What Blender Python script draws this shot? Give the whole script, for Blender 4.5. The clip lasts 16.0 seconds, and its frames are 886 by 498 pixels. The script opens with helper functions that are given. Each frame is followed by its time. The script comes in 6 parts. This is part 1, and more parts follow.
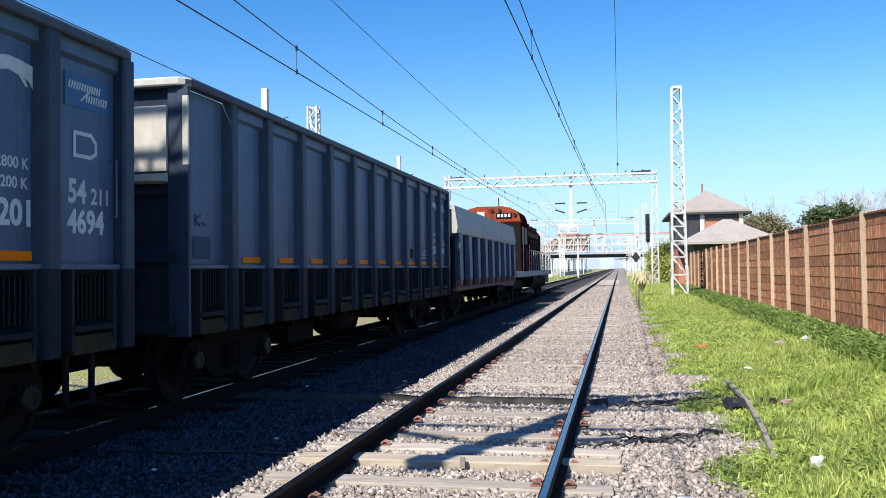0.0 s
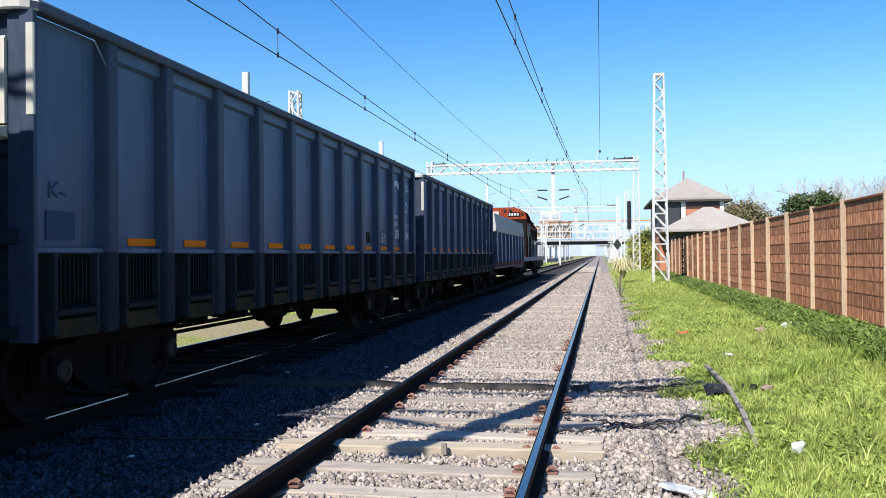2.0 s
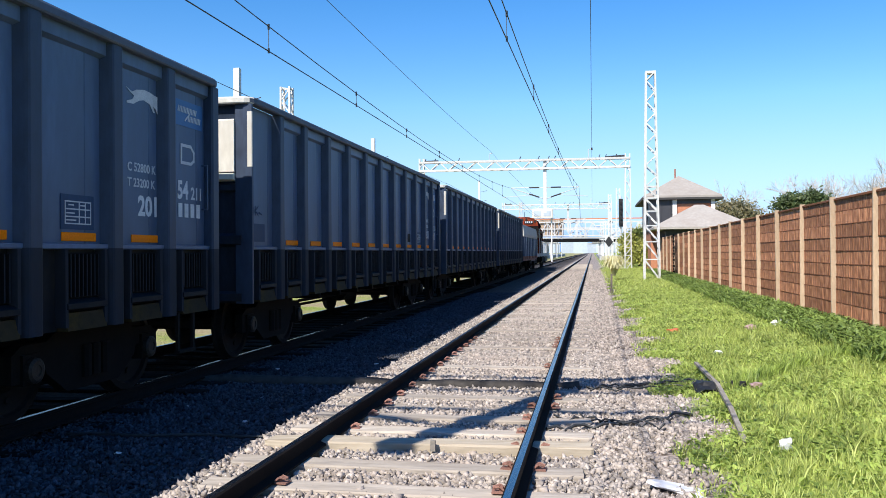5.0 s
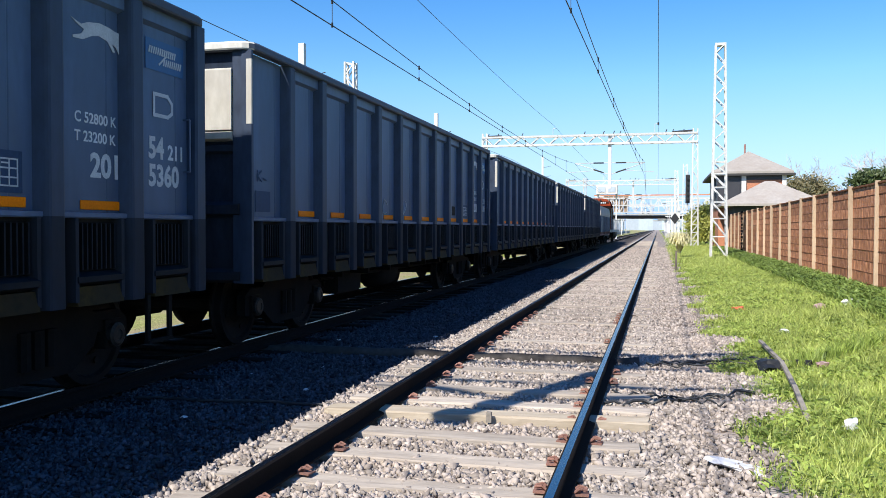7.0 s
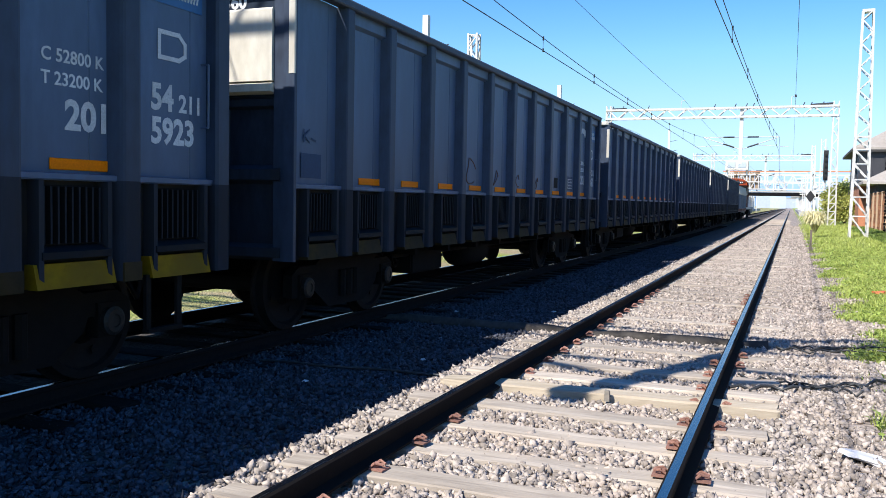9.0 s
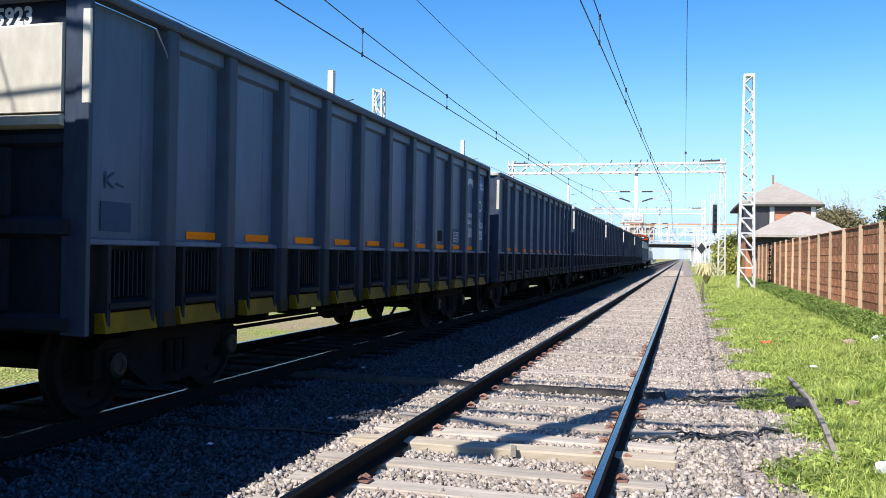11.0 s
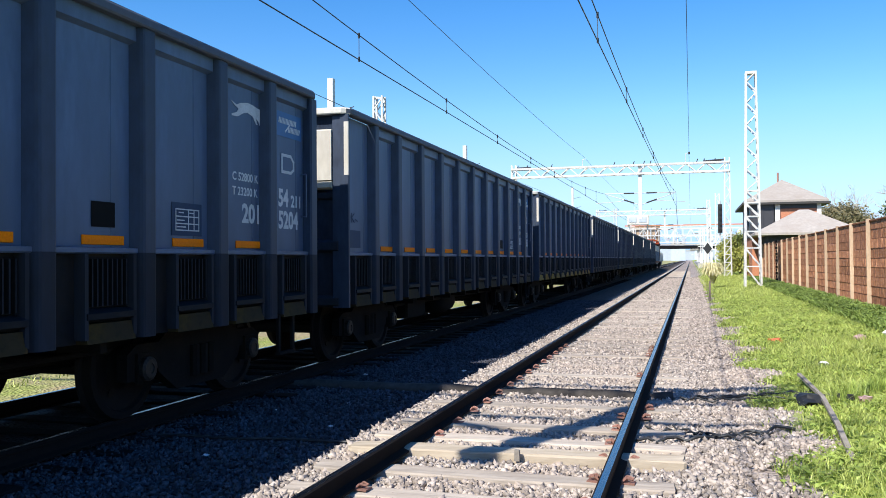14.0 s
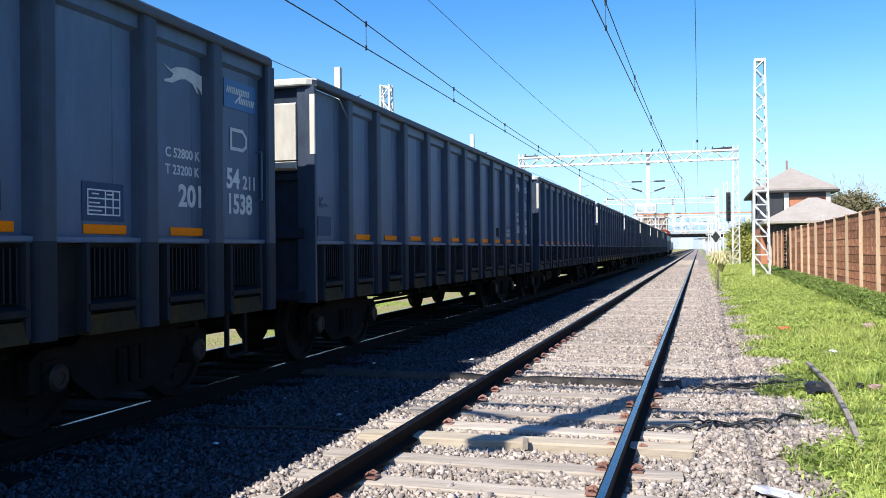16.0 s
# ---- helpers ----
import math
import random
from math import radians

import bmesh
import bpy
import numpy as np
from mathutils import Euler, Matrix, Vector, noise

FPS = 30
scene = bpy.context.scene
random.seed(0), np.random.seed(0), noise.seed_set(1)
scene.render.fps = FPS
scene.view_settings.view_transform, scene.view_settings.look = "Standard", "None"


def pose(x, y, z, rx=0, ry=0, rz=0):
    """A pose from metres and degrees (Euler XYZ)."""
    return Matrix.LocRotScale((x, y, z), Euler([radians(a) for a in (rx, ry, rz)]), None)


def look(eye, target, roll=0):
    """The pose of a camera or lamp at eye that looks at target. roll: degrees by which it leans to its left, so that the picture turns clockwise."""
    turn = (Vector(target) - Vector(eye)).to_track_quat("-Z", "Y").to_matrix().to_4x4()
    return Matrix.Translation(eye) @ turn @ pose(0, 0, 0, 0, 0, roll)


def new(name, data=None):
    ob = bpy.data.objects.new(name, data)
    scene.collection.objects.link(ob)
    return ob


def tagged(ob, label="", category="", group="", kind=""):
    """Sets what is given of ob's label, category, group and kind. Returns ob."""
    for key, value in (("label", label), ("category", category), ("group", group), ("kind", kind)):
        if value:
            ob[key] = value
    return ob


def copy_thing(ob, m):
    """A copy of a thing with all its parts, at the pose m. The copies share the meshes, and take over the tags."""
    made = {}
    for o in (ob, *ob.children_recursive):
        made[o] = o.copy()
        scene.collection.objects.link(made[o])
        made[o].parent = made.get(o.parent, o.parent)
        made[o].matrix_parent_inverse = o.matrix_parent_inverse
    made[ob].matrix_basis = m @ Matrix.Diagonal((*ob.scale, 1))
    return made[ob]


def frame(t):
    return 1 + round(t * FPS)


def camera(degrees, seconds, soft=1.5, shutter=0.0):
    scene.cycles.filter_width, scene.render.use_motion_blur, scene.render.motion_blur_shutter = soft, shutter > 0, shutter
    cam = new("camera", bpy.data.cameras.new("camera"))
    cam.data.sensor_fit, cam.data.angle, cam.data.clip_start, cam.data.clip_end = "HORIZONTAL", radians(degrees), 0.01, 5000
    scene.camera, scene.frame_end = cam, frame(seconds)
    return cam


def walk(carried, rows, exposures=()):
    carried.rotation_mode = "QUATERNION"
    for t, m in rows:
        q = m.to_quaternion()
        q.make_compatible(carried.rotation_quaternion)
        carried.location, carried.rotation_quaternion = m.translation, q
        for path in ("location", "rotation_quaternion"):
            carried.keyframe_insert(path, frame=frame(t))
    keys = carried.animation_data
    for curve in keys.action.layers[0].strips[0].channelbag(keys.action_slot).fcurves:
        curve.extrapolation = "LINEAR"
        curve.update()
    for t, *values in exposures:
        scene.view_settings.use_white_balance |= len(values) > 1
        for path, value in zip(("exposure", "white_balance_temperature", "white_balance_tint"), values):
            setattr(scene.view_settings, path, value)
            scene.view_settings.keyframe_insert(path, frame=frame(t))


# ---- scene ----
cam = camera(55.1, 16.0, 0.7, 0.0)
PATH = [
    (0, (1.376, 0.027, 1.641), (0.97, 1.985, 1.688), -0.7),
    (0.5, (1.362, 0.072, 1.628), (0.966, 2.032, 1.664), -0.7),
    (1, (1.366, 0.087, 1.622), (0.981, 2.049, 1.649), -0.8),
    (1.5, (1.372, 0.074, 1.625), (0.989, 2.037, 1.642), -0.7),
    (2, (1.36, 0.1, 1.627), (0.995, 2.066, 1.642), -0.5),
    (2.5, (1.357, 0.099, 1.618), (0.998, 2.066, 1.627), -0.8),
    (3, (1.353, 0.103, 1.629), (0.994, 2.071, 1.631), -0.6),
    (3.5, (1.363, 0.064, 1.621), (1.011, 2.033, 1.624), -0.6),
    (5.8, (1.409, 0.141, 1.626), (1.06, 2.11, 1.647), -0.2),
    (6, (1.421, 0.12, 1.627), (1.048, 2.085, 1.66), 0.1),
    (6.5, (1.413, 0.123, 1.609), (0.963, 2.071, 1.582), -0.1),
    (7, (1.42, 0.118, 1.596), (0.929, 2.056, 1.547), 0.1),
    (7.5, (1.413, 0.158, 1.594), (0.861, 2.079, 1.538), 0.4),
    (8, (1.396, 0.177, 1.591), (0.771, 2.074, 1.487), 0.8),
    (8.5, (1.386, 0.166, 1.59), (0.722, 2.048, 1.465), 1.5),
    (9, (1.395, 0.187, 1.59), (0.64, 2.035, 1.475), 1.1),
    (9.2, (1.392, 0.168, 1.6), (0.549, 1.977, 1.516), 1.2),
    (9.5, (1.39, 0.152, 1.608), (0.472, 1.928, 1.551), 1.3),
    (9.7, (1.394, 0.13, 1.616), (0.536, 1.932, 1.563), 1.4),
    (9.8, (1.403, 0.083, 1.632), (0.677, 1.94, 1.591), 1.6),
    (10, (1.411, 0.044, 1.646), (0.792, 1.946, 1.613), 1.7),
    (10.2, (1.407, 0.007, 1.656), (0.85, 1.927, 1.646), 1.3),
    (12.3, (1.403, 0.258, 1.608), (0.837, 2.176, 1.633), 0.3),
    (12.5, (1.396, 0.262, 1.599), (0.791, 2.168, 1.626), -0.0),
    (13, (1.406, 0.252, 1.604), (0.797, 2.157, 1.615), 0.1),
    (13.5, (1.419, 0.255, 1.598), (0.849, 2.172, 1.62), -0.3),
    (14, (1.427, 0.275, 1.598), (0.867, 2.194, 1.625), -0.4),
    (14.5, (1.403, 0.297, 1.598), (0.863, 2.223, 1.605), -0.7),
    (15, (1.411, 0.279, 1.593), (0.849, 2.199, 1.597), -0.6),
    (15.5, (1.413, 0.28, 1.596), (0.851, 2.199, 1.596), -0.5),
    (16, (1.42, 0.273, 1.598), (0.843, 2.188, 1.599), -0.5),
]
EXPOSURES = [(0, 0.55), (8.0, 0.55), (8.5, 0.63), (9.0, 0.66), (9.3, 1.1), (9.5, 1.45), (9.7, 1.25), (10.0, 0.85), (10.2, 0.65), (12.3, 0.62), (16.0, 0.68)]
walk(cam, [(t, look(eye, target, roll)) for t, eye, target, roll in PATH], EXPOSURES)

SUN = Vector((0.485, 1.2, -1.28)).normalized()  # the way the sunlight travels

# ---- light ----
world = bpy.data.worlds.new("sky")
scene.world = world
world.use_nodes = True
wn = world.node_tree.nodes
sky = wn.new("ShaderNodeTexSky")
sky.sky_type, sky.sun_disc = "NISHITA", False
sky.sun_elevation = math.asin(-SUN.z)
sky.sun_rotation = math.atan2(-SUN.x, -SUN.y)
sky.altitude, sky.air_density, sky.dust_density, sky.ozone_density = 50, 1.0, 0.3, 1.6
# ends and roof keep the lit red, the sides get the shaded one
wn["Background"].inputs["Strength"].default_value = 0.127
deep = wn.new("ShaderNodeHueSaturation")  # the clear dry air's deeper blue
deep.inputs["Hue"].default_value, deep.inputs["Saturation"].default_value = 0.508, 1.46
world.node_tree.links.new(sky.outputs[0], deep.inputs["Color"])
# towards the horizon the blue pales
grey, pale, low, place = wn.new("ShaderNodeRGBToBW"), wn.new("ShaderNodeMix"), wn.new("ShaderNodeMapRange"), wn.new("ShaderNodeTexCoord")
split, tint = wn.new("ShaderNodeSeparateXYZ"), wn.new("ShaderNodeMix")
for n in (pale, tint):
    n.data_type = "RGBA"
tint.blend_type, tint.inputs[0].default_value, tint.inputs[7].default_value = "MULTIPLY", 1.0, (0.24, 0.44, 0.85, 1)
low.inputs["From Min"].default_value, low.inputs["From Max"].default_value = 0.0, 0.17
low.inputs["To Min"].default_value, low.inputs["To Max"].default_value = 1.0, 0.0
for a, b in ((sky.outputs[0], grey.inputs[0]), (grey.outputs[0], tint.inputs[6]), (place.outputs["Generated"], split.inputs[0]), (split.outputs[2], low.inputs["Value"]),
             (low.outputs[0], pale.inputs[0]), (deep.outputs[0], pale.inputs[6]), (tint.outputs[2], pale.inputs[7]), (pale.outputs[2], wn["Background"].inputs["Color"])):
    world.node_tree.links.new(a, b)
sun_data = bpy.data.lights.new("sun", "SUN")
sun_data.energy, sun_data.angle, sun_data.color = 5.0, radians(0.53), (1.0, 0.94, 0.85)
sun = new("sun", sun_data)
sun.matrix_world = look((-20, -40, 60), Vector((-20, -40, 60)) + SUN)


# ---- materials ----
def nodes_of(name):
    m = bpy.data.materials.new(name)
    m.use_nodes = True
    nt = m.node_tree
    return m, nt, nt.nodes["Principled BSDF"]


def link(nt, a, b):
    nt.links.new(a, b)


def noise_at(nt, vec, scale, detail=4.0, rough=0.6):
    n = nt.nodes.new("ShaderNodeTexNoise")
    n.inputs["Scale"].default_value, n.inputs["Detail"].default_value = scale, detail
    n.inputs["Roughness"].default_value = rough
    if vec:
        link(nt, vec, n.inputs["Vector"])
    return n.outputs[0]


def ramp(nt, fac, stops):
    r = nt.nodes.new("ShaderNodeValToRGB")
    while len(r.color_ramp.elements) < len(stops):
        r.color_ramp.elements.new(0.5)
    for e, (p, c) in zip(r.color_ramp.elements, stops):
        e.position, e.color = p, (*c, 1) if len(c) == 3 else c
    link(nt, fac, r.inputs[0])
    return r.outputs[0]


def mix(nt, fac, a, b, kind="MIX"):
    n = nt.nodes.new("ShaderNodeMix")
    n.data_type, n.blend_type = "RGBA", kind
    for sock, val in ((n.inputs[0], fac), (n.inputs[6], a), (n.inputs[7], b)):
        if hasattr(val, "is_linked"):
            link(nt, val, sock)
        else:
            sock.default_value = val if isinstance(val, (int, float)) else (*val, 1)
    return n.outputs[2]


def math_node(nt, op, a, b=0.0):
    n = nt.nodes.new("ShaderNodeMath")
    n.operation = op
    for sock, val in zip(n.inputs, (a, b)):
        if hasattr(val, "is_linked"):
            link(nt, val, sock)
        else:
            sock.default_value = val
    return n.outputs[0]


def coords(nt, kind="Object", scale=(1, 1, 1)):
    tc = nt.nodes.new("ShaderNodeTexCoord")
    mp = nt.nodes.new("ShaderNodeMapping")
    mp.inputs["Scale"].default_value = scale
    link(nt, tc.outputs[kind], mp.inputs["Vector"])
    return mp.outputs[0]


def bump(nt, bsdf, height, strength, dist):
    b = nt.nodes.new("ShaderNodeBump")
    b.inputs["Strength"].default_value, b.inputs["Distance"].default_value = strength, dist
    link(nt, height, b.inputs["Height"])
    link(nt, b.outputs[0], bsdf.inputs["Normal"])


def surface(name, base, dark=None, rough=0.7, metal=0.0, grain=30.0, blotch=2.0, stretch=(1, 1, 1), relief=0.25,
            dirt=None, dirt_amount=0.5, each=0.12, island=False, shine=0.5):
    """A worn surface: colour varied at two scales, a dirt colour in patches, fine relief, and a small change from piece to piece."""
    m, nt, bsdf = nodes_of(name)
    vec = coords(nt, "Object", stretch)
    fine, broad = noise_at(nt, vec, grain, 6), noise_at(nt, vec, blotch, 4)
    dark = dark or tuple(c * 0.65 for c in base)
    col = ramp(nt, fine, [(0.3, dark), (0.7, base)])
    col = mix(nt, math_node(nt, "MULTIPLY", ramp(nt, broad, [(0.42, (0, 0, 0)), (0.72, (1, 1, 1))]), dirt_amount), col, dirt or dark)
    src = nt.nodes.new("ShaderNodeNewGeometry").outputs["Random Per Island"] if island else nt.nodes.new("ShaderNodeObjectInfo").outputs["Random"]
    shade = math_node(nt, "ADD", math_node(nt, "MULTIPLY", src, 2 * each), 1 - each)
    hsv = nt.nodes.new("ShaderNodeHueSaturation")
    link(nt, col, hsv.inputs["Color"]), link(nt, shade, hsv.inputs["Value"])
    link(nt, hsv.outputs[0], bsdf.inputs["Base Color"])
    link(nt, math_node(nt, "ADD", math_node(nt, "MULTIPLY", fine, 0.25), rough - 0.12), bsdf.inputs["Roughness"])
    bsdf.inputs["Metallic"].default_value = metal
    bsdf.inputs["Specular IOR Level"].default_value = shine
    bump(nt, bsdf, fine, relief, 0.01)
    return m


def leafy(name, dark, light, each=0.3):
    """Thin leaves that let some light through, of a colour that changes from leaf to leaf."""
    m, nt, bsdf = nodes_of(name)
    rnd = nt.nodes.new("ShaderNodeNewGeometry").outputs["Random Per Island"]
    broad = noise_at(nt, coords(nt), 1.7, 5, 0.7)
    col = ramp(nt, math_node(nt, "ADD", math_node(nt, "MULTIPLY", rnd, 0.5), math_node(nt, "MULTIPLY", math_node(nt, "SUBTRACT", broad, 0.25), 1.1)), [(0.2, dark), (0.85, light)])
    link(nt, col, bsdf.inputs["Base Color"])
    bsdf.inputs["Roughness"].default_value = 0.55
    tr = nt.nodes.new("ShaderNodeBsdfTranslucent")
    link(nt, col, tr.inputs["Color"])
    ms = nt.nodes.new("ShaderNodeMixShader")
    ms.inputs[0].default_value = 0.35
    link(nt, bsdf.outputs[0], ms.inputs[1]), link(nt, tr.outputs[0], ms.inputs[2])
    link(nt, ms.outputs[0], nt.nodes["Material Output"].inputs["Surface"])
    return m


WAGON = surface("wagon_grey_paint", (0.082, 0.134, 0.236), (0.052, 0.088, 0.162), 0.5, shine=0.42, grain=9, blotch=1.1, stretch=(1, 1, 0.3), relief=0.08,
                dirt=(0.038, 0.058, 0.096), dirt_amount=0.9, each=0.12)
WAGON_POST = surface("wagon_post_paint", (0.030, 0.049, 0.090), (0.018, 0.030, 0.057), 0.55, shine=0.32, grain=14, blotch=0.9, stretch=(1, 1, 0.35), relief=0.08,
                     dirt=(0.036, 0.044, 0.060), dirt_amount=0.6, each=0.09)
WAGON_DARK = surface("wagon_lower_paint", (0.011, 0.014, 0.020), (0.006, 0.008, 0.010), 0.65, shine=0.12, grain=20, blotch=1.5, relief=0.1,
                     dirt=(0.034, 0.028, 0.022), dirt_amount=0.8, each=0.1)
# darker tone of the post paint: lower posts, fins and end walls
WAGON_LOW = surface("darker_post_paint", (0.023, 0.035, 0.060), (0.013, 0.020, 0.035), 0.7, shine=0.1, grain=14, blotch=1.2, stretch=(1, 1, 0.35), relief=0.1,
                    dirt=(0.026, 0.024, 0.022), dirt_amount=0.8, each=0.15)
RIM = surface("rim_paint", (0.075, 0.098, 0.145), (0.052, 0.068, 0.100), 0.6, shine=0.2, grain=18, blotch=1.2, relief=0.08, dirt=(0.10, 0.10, 0.105))
# pale colour that stands for sunlight on the wagons' trailing ends
SUNLIT_PAINT = surface("sunlit_end_paint", (0.58, 0.565, 0.51), (0.44, 0.425, 0.38), 0.6, grain=12, blotch=2.2, stretch=(1, 1, 0.4), relief=0.08, dirt=(0.42, 0.37, 0.30), dirt_amount=0.5)
# near-black, standing for shade in louvre gaps, between hopper ribs, under the deck
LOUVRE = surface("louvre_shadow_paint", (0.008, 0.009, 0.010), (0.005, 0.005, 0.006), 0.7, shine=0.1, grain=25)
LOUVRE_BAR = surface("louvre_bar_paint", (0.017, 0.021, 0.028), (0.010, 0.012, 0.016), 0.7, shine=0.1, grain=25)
YELLOW_OLD = surface("dusty_yellow_paint", (0.070, 0.046, 0.012), (0.026, 0.020, 0.010), 0.8, shine=0.1, grain=12, blotch=3, dirt=(0.026, 0.022, 0.018), dirt_amount=0.8)
YELLOW = surface("yellow_paint", (0.25, 0.150, 0.004), (0.16, 0.092, 0.004), 0.65, shine=0.1, grain=12, blotch=3, dirt=(0.08, 0.05, 0.012), dirt_amount=0.7)
ORANGE = surface("orange_reflector", (0.95, 0.235, 0.002), (0.75, 0.17, 0.002), 0.45, shine=0.05, grain=60, blotch=6, relief=0.05, dirt_amount=0.2, each=0.1)
UNDER = surface("grimy_steel", (0.012, 0.0115, 0.011), (0.006, 0.006, 0.006), 0.85, shine=0.1, grain=18, blotch=3, dirt=(0.02, 0.015, 0.012))
HUB = surface("worn_axle_cap", (0.040, 0.038, 0.036), (0.022, 0.021, 0.020), 0.5, shine=0.2, metal=0.3)
TREAD = surface("wheel_steel", (0.016, 0.015, 0.014), (0.009, 0.008, 0.008), 0.65, shine=0.12, metal=0.1, grain=15)
WHITE_MARK = surface("stencil_white", (0.62, 0.64, 0.66), (0.40, 0.42, 0.45), 0.6, grain=70, blotch=9, relief=0.03, dirt=(0.28, 0.3, 0.33), dirt_amount=0.4)
BLUE_MARK = surface("blue_decal", (0.018, 0.115, 0.29), (0.014, 0.085, 0.23), 0.5, grain=30, relief=0.03)
NAVY_MARK = surface("navy_plate", (0.03, 0.06, 0.12), (0.025, 0.045, 0.09), 0.5, grain=30, relief=0.03, shine=0.1)
BLACK_MARK = surface("black_plate", (0.008, 0.009, 0.010), (0.005, 0.005, 0.006), 0.6, grain=30, relief=0.03, shine=0.05)
SCRAWL = surface("rust_scrawl", (0.16, 0.08, 0.055), (0.11, 0.06, 0.05), 0.7)
CHALK = surface("chalk_scrawl", (0.42, 0.44, 0.46), (0.3, 0.32, 0.34), 0.8)
LOCO = surface("loco_orange_red", (0.36, 0.075, 0.034), (0.25, 0.048, 0.024), 0.45, shine=0.0, grain=8, blotch=1.2, relief=0.05, dirt=(0.22, 0.06, 0.035), dirt_amount=0.6)
# shaded version of the red, for the faces away from the sun
LOCO_SHADE = surface("loco_shaded_red", (0.060, 0.013, 0.012), (0.028, 0.007, 0.007), 0.5, shine=0.0, grain=8, blotch=1.5, dirt=(0.035, 0.010, 0.008))
STEEL_WHITE = surface("white_mast_paint", (0.62, 0.62, 0.61), (0.48, 0.48, 0.47), 0.55, grain=12, blotch=1.5, relief=0.08, dirt=(0.55, 0.50, 0.44), dirt_amount=0.3)
INSULATOR = surface("brown_insulator", (0.06, 0.05, 0.05), (0.03, 0.028, 0.028), 0.3)
WIRE = surface("wire", (0.045, 0.05, 0.055), (0.03, 0.03, 0.03), 0.5, metal=0.3)
RUST = surface("rusty_clip", (0.34, 0.175, 0.135), (0.17, 0.085, 0.065), 0.9, grain=60, relief=0.5, each=0.3)
RAIL_SIDE = surface("rusty_rail", (0.017, 0.0135, 0.012), (0.009, 0.0075, 0.007), 0.9, shine=0.1, grain=30, blotch=4)
RAIL_TOP = surface("polished_rail", (0.34, 0.34, 0.345), (0.23, 0.23, 0.235), 0.24, metal=1.0, grain=80, blotch=3, stretch=(1, 0.05, 1), relief=0.03,
                   dirt=(0.22, 0.22, 0.22), dirt_amount=0.4)
SLEEPER = surface("weathered_sleeper", (0.47, 0.415, 0.355), (0.26, 0.225, 0.19), 0.92, shine=0.25, grain=20, blotch=4, stretch=(0.12, 1, 1), relief=0.9,
                  dirt=(0.33, 0.275, 0.22), dirt_amount=0.6, each=0.25)
STONE = surface("ballast_stone", (0.46, 0.405, 0.36), (0.22, 0.19, 0.17), 0.9, shine=0.3, grain=30, blotch=1.2, relief=0.5, dirt=(0.37, 0.30, 0.25), dirt_amount=0.6, each=0.42, island=True)
# stone coloured dark to stand in for the train's shade
SHADED_STONE = surface("shade_toned_ballast_stone", (0.082, 0.088, 0.112), (0.036, 0.039, 0.050), 0.85, shine=0.15, grain=30, blotch=1.2, relief=0.4, dirt=(0.045, 0.042, 0.043), dirt_amount=0.6, each=0.6, island=True)
TIMBER = surface("pale_sunlit_timber", (0.56, 0.49, 0.39), (0.36, 0.30, 0.22), 0.9, shine=0.2, grain=20, blotch=3, stretch=(0.12, 1, 1), relief=0.8, dirt=(0.40, 0.33, 0.25))
# sleeper colour darkened to stand in for the shade under the train
SHADED_SLEEPER = surface("shade_toned_sleeper", (0.018, 0.016, 0.015), (0.009, 0.008, 0.008), 0.9, shine=0.1, grain=20, blotch=4, stretch=(0.12, 1, 1), relief=0.7, each=0.2)
PIPE = surface("dull_grey_pipe", (0.075, 0.068, 0.063), (0.034, 0.031, 0.029), 0.9, shine=0.1, grain=9, blotch=5, relief=0.6, dirt=(0.10, 0.09, 0.08), dirt_amount=0.35)
FENCE = surface("brown_fence_board", (0.62, 0.295, 0.155), (0.16, 0.055, 0.027), 0.8, shine=0.2, grain=20, blotch=1.3, stretch=(1, 1.0, 0.22), relief=0.4,
                dirt=(0.30, 0.135, 0.075), dirt_amount=0.55, each=0.26)
FENCE_RAIL = surface("fence_batten", (0.26, 0.105, 0.05), (0.15, 0.062, 0.032), 0.85, shine=0.2, grain=24, each=0.2)
FENCE_POST = surface("pale_fence_post", (0.53, 0.41, 0.285), (0.36, 0.265, 0.18), 0.85, shine=0.25, grain=22, blotch=2, stretch=(1, 1, 0.2), relief=0.3, dirt=(0.34, 0.24, 0.165), each=0.22)
BRICK = surface("orange_brick", (0.52, 0.22, 0.12), (0.40, 0.16, 0.09), 0.85, grain=9, blotch=1.5, relief=0.2)
DARK_WOOD = surface("dark_window_wall", (0.045, 0.045, 0.05), (0.025, 0.025, 0.03), 0.5)
PLASTER = surface("pale_plaster", (0.62, 0.60, 0.56), (0.52, 0.50, 0.46), 0.85, grain=7, blotch=1.0)
ROOF = surface("weathered_roof_sheet", (0.40, 0.36, 0.32), (0.31, 0.28, 0.25), 0.8, grain=5, blotch=0.8, relief=0.2, dirt=(0.28, 0.23, 0.19))
EAVE = surface("dark_eave", (0.05, 0.045, 0.04), (0.03, 0.03, 0.03), 0.7)
BRIDGE = surface("bridge_cladding", (0.40, 0.30, 0.21), (0.27, 0.19, 0.13), 0.8, grain=3, blotch=0.5)
CONCRETE = surface("concrete", (0.46, 0.45, 0.42), (0.36, 0.35, 0.33), 0.9, grain=10, blotch=1.0)
BARK = surface("bark", (0.17, 0.14, 0.115), (0.10, 0.085, 0.07), 0.9, grain=12, stretch=(1, 1, 0.3), relief=0.5)
TWIG = surface("bare_twigs", (0.52, 0.48, 0.46), (0.40, 0.36, 0.34), 0.9, grain=12)
GRASS = leafy("grass_blades", (0.19, 0.24, 0.05), (0.68, 0.76, 0.22))
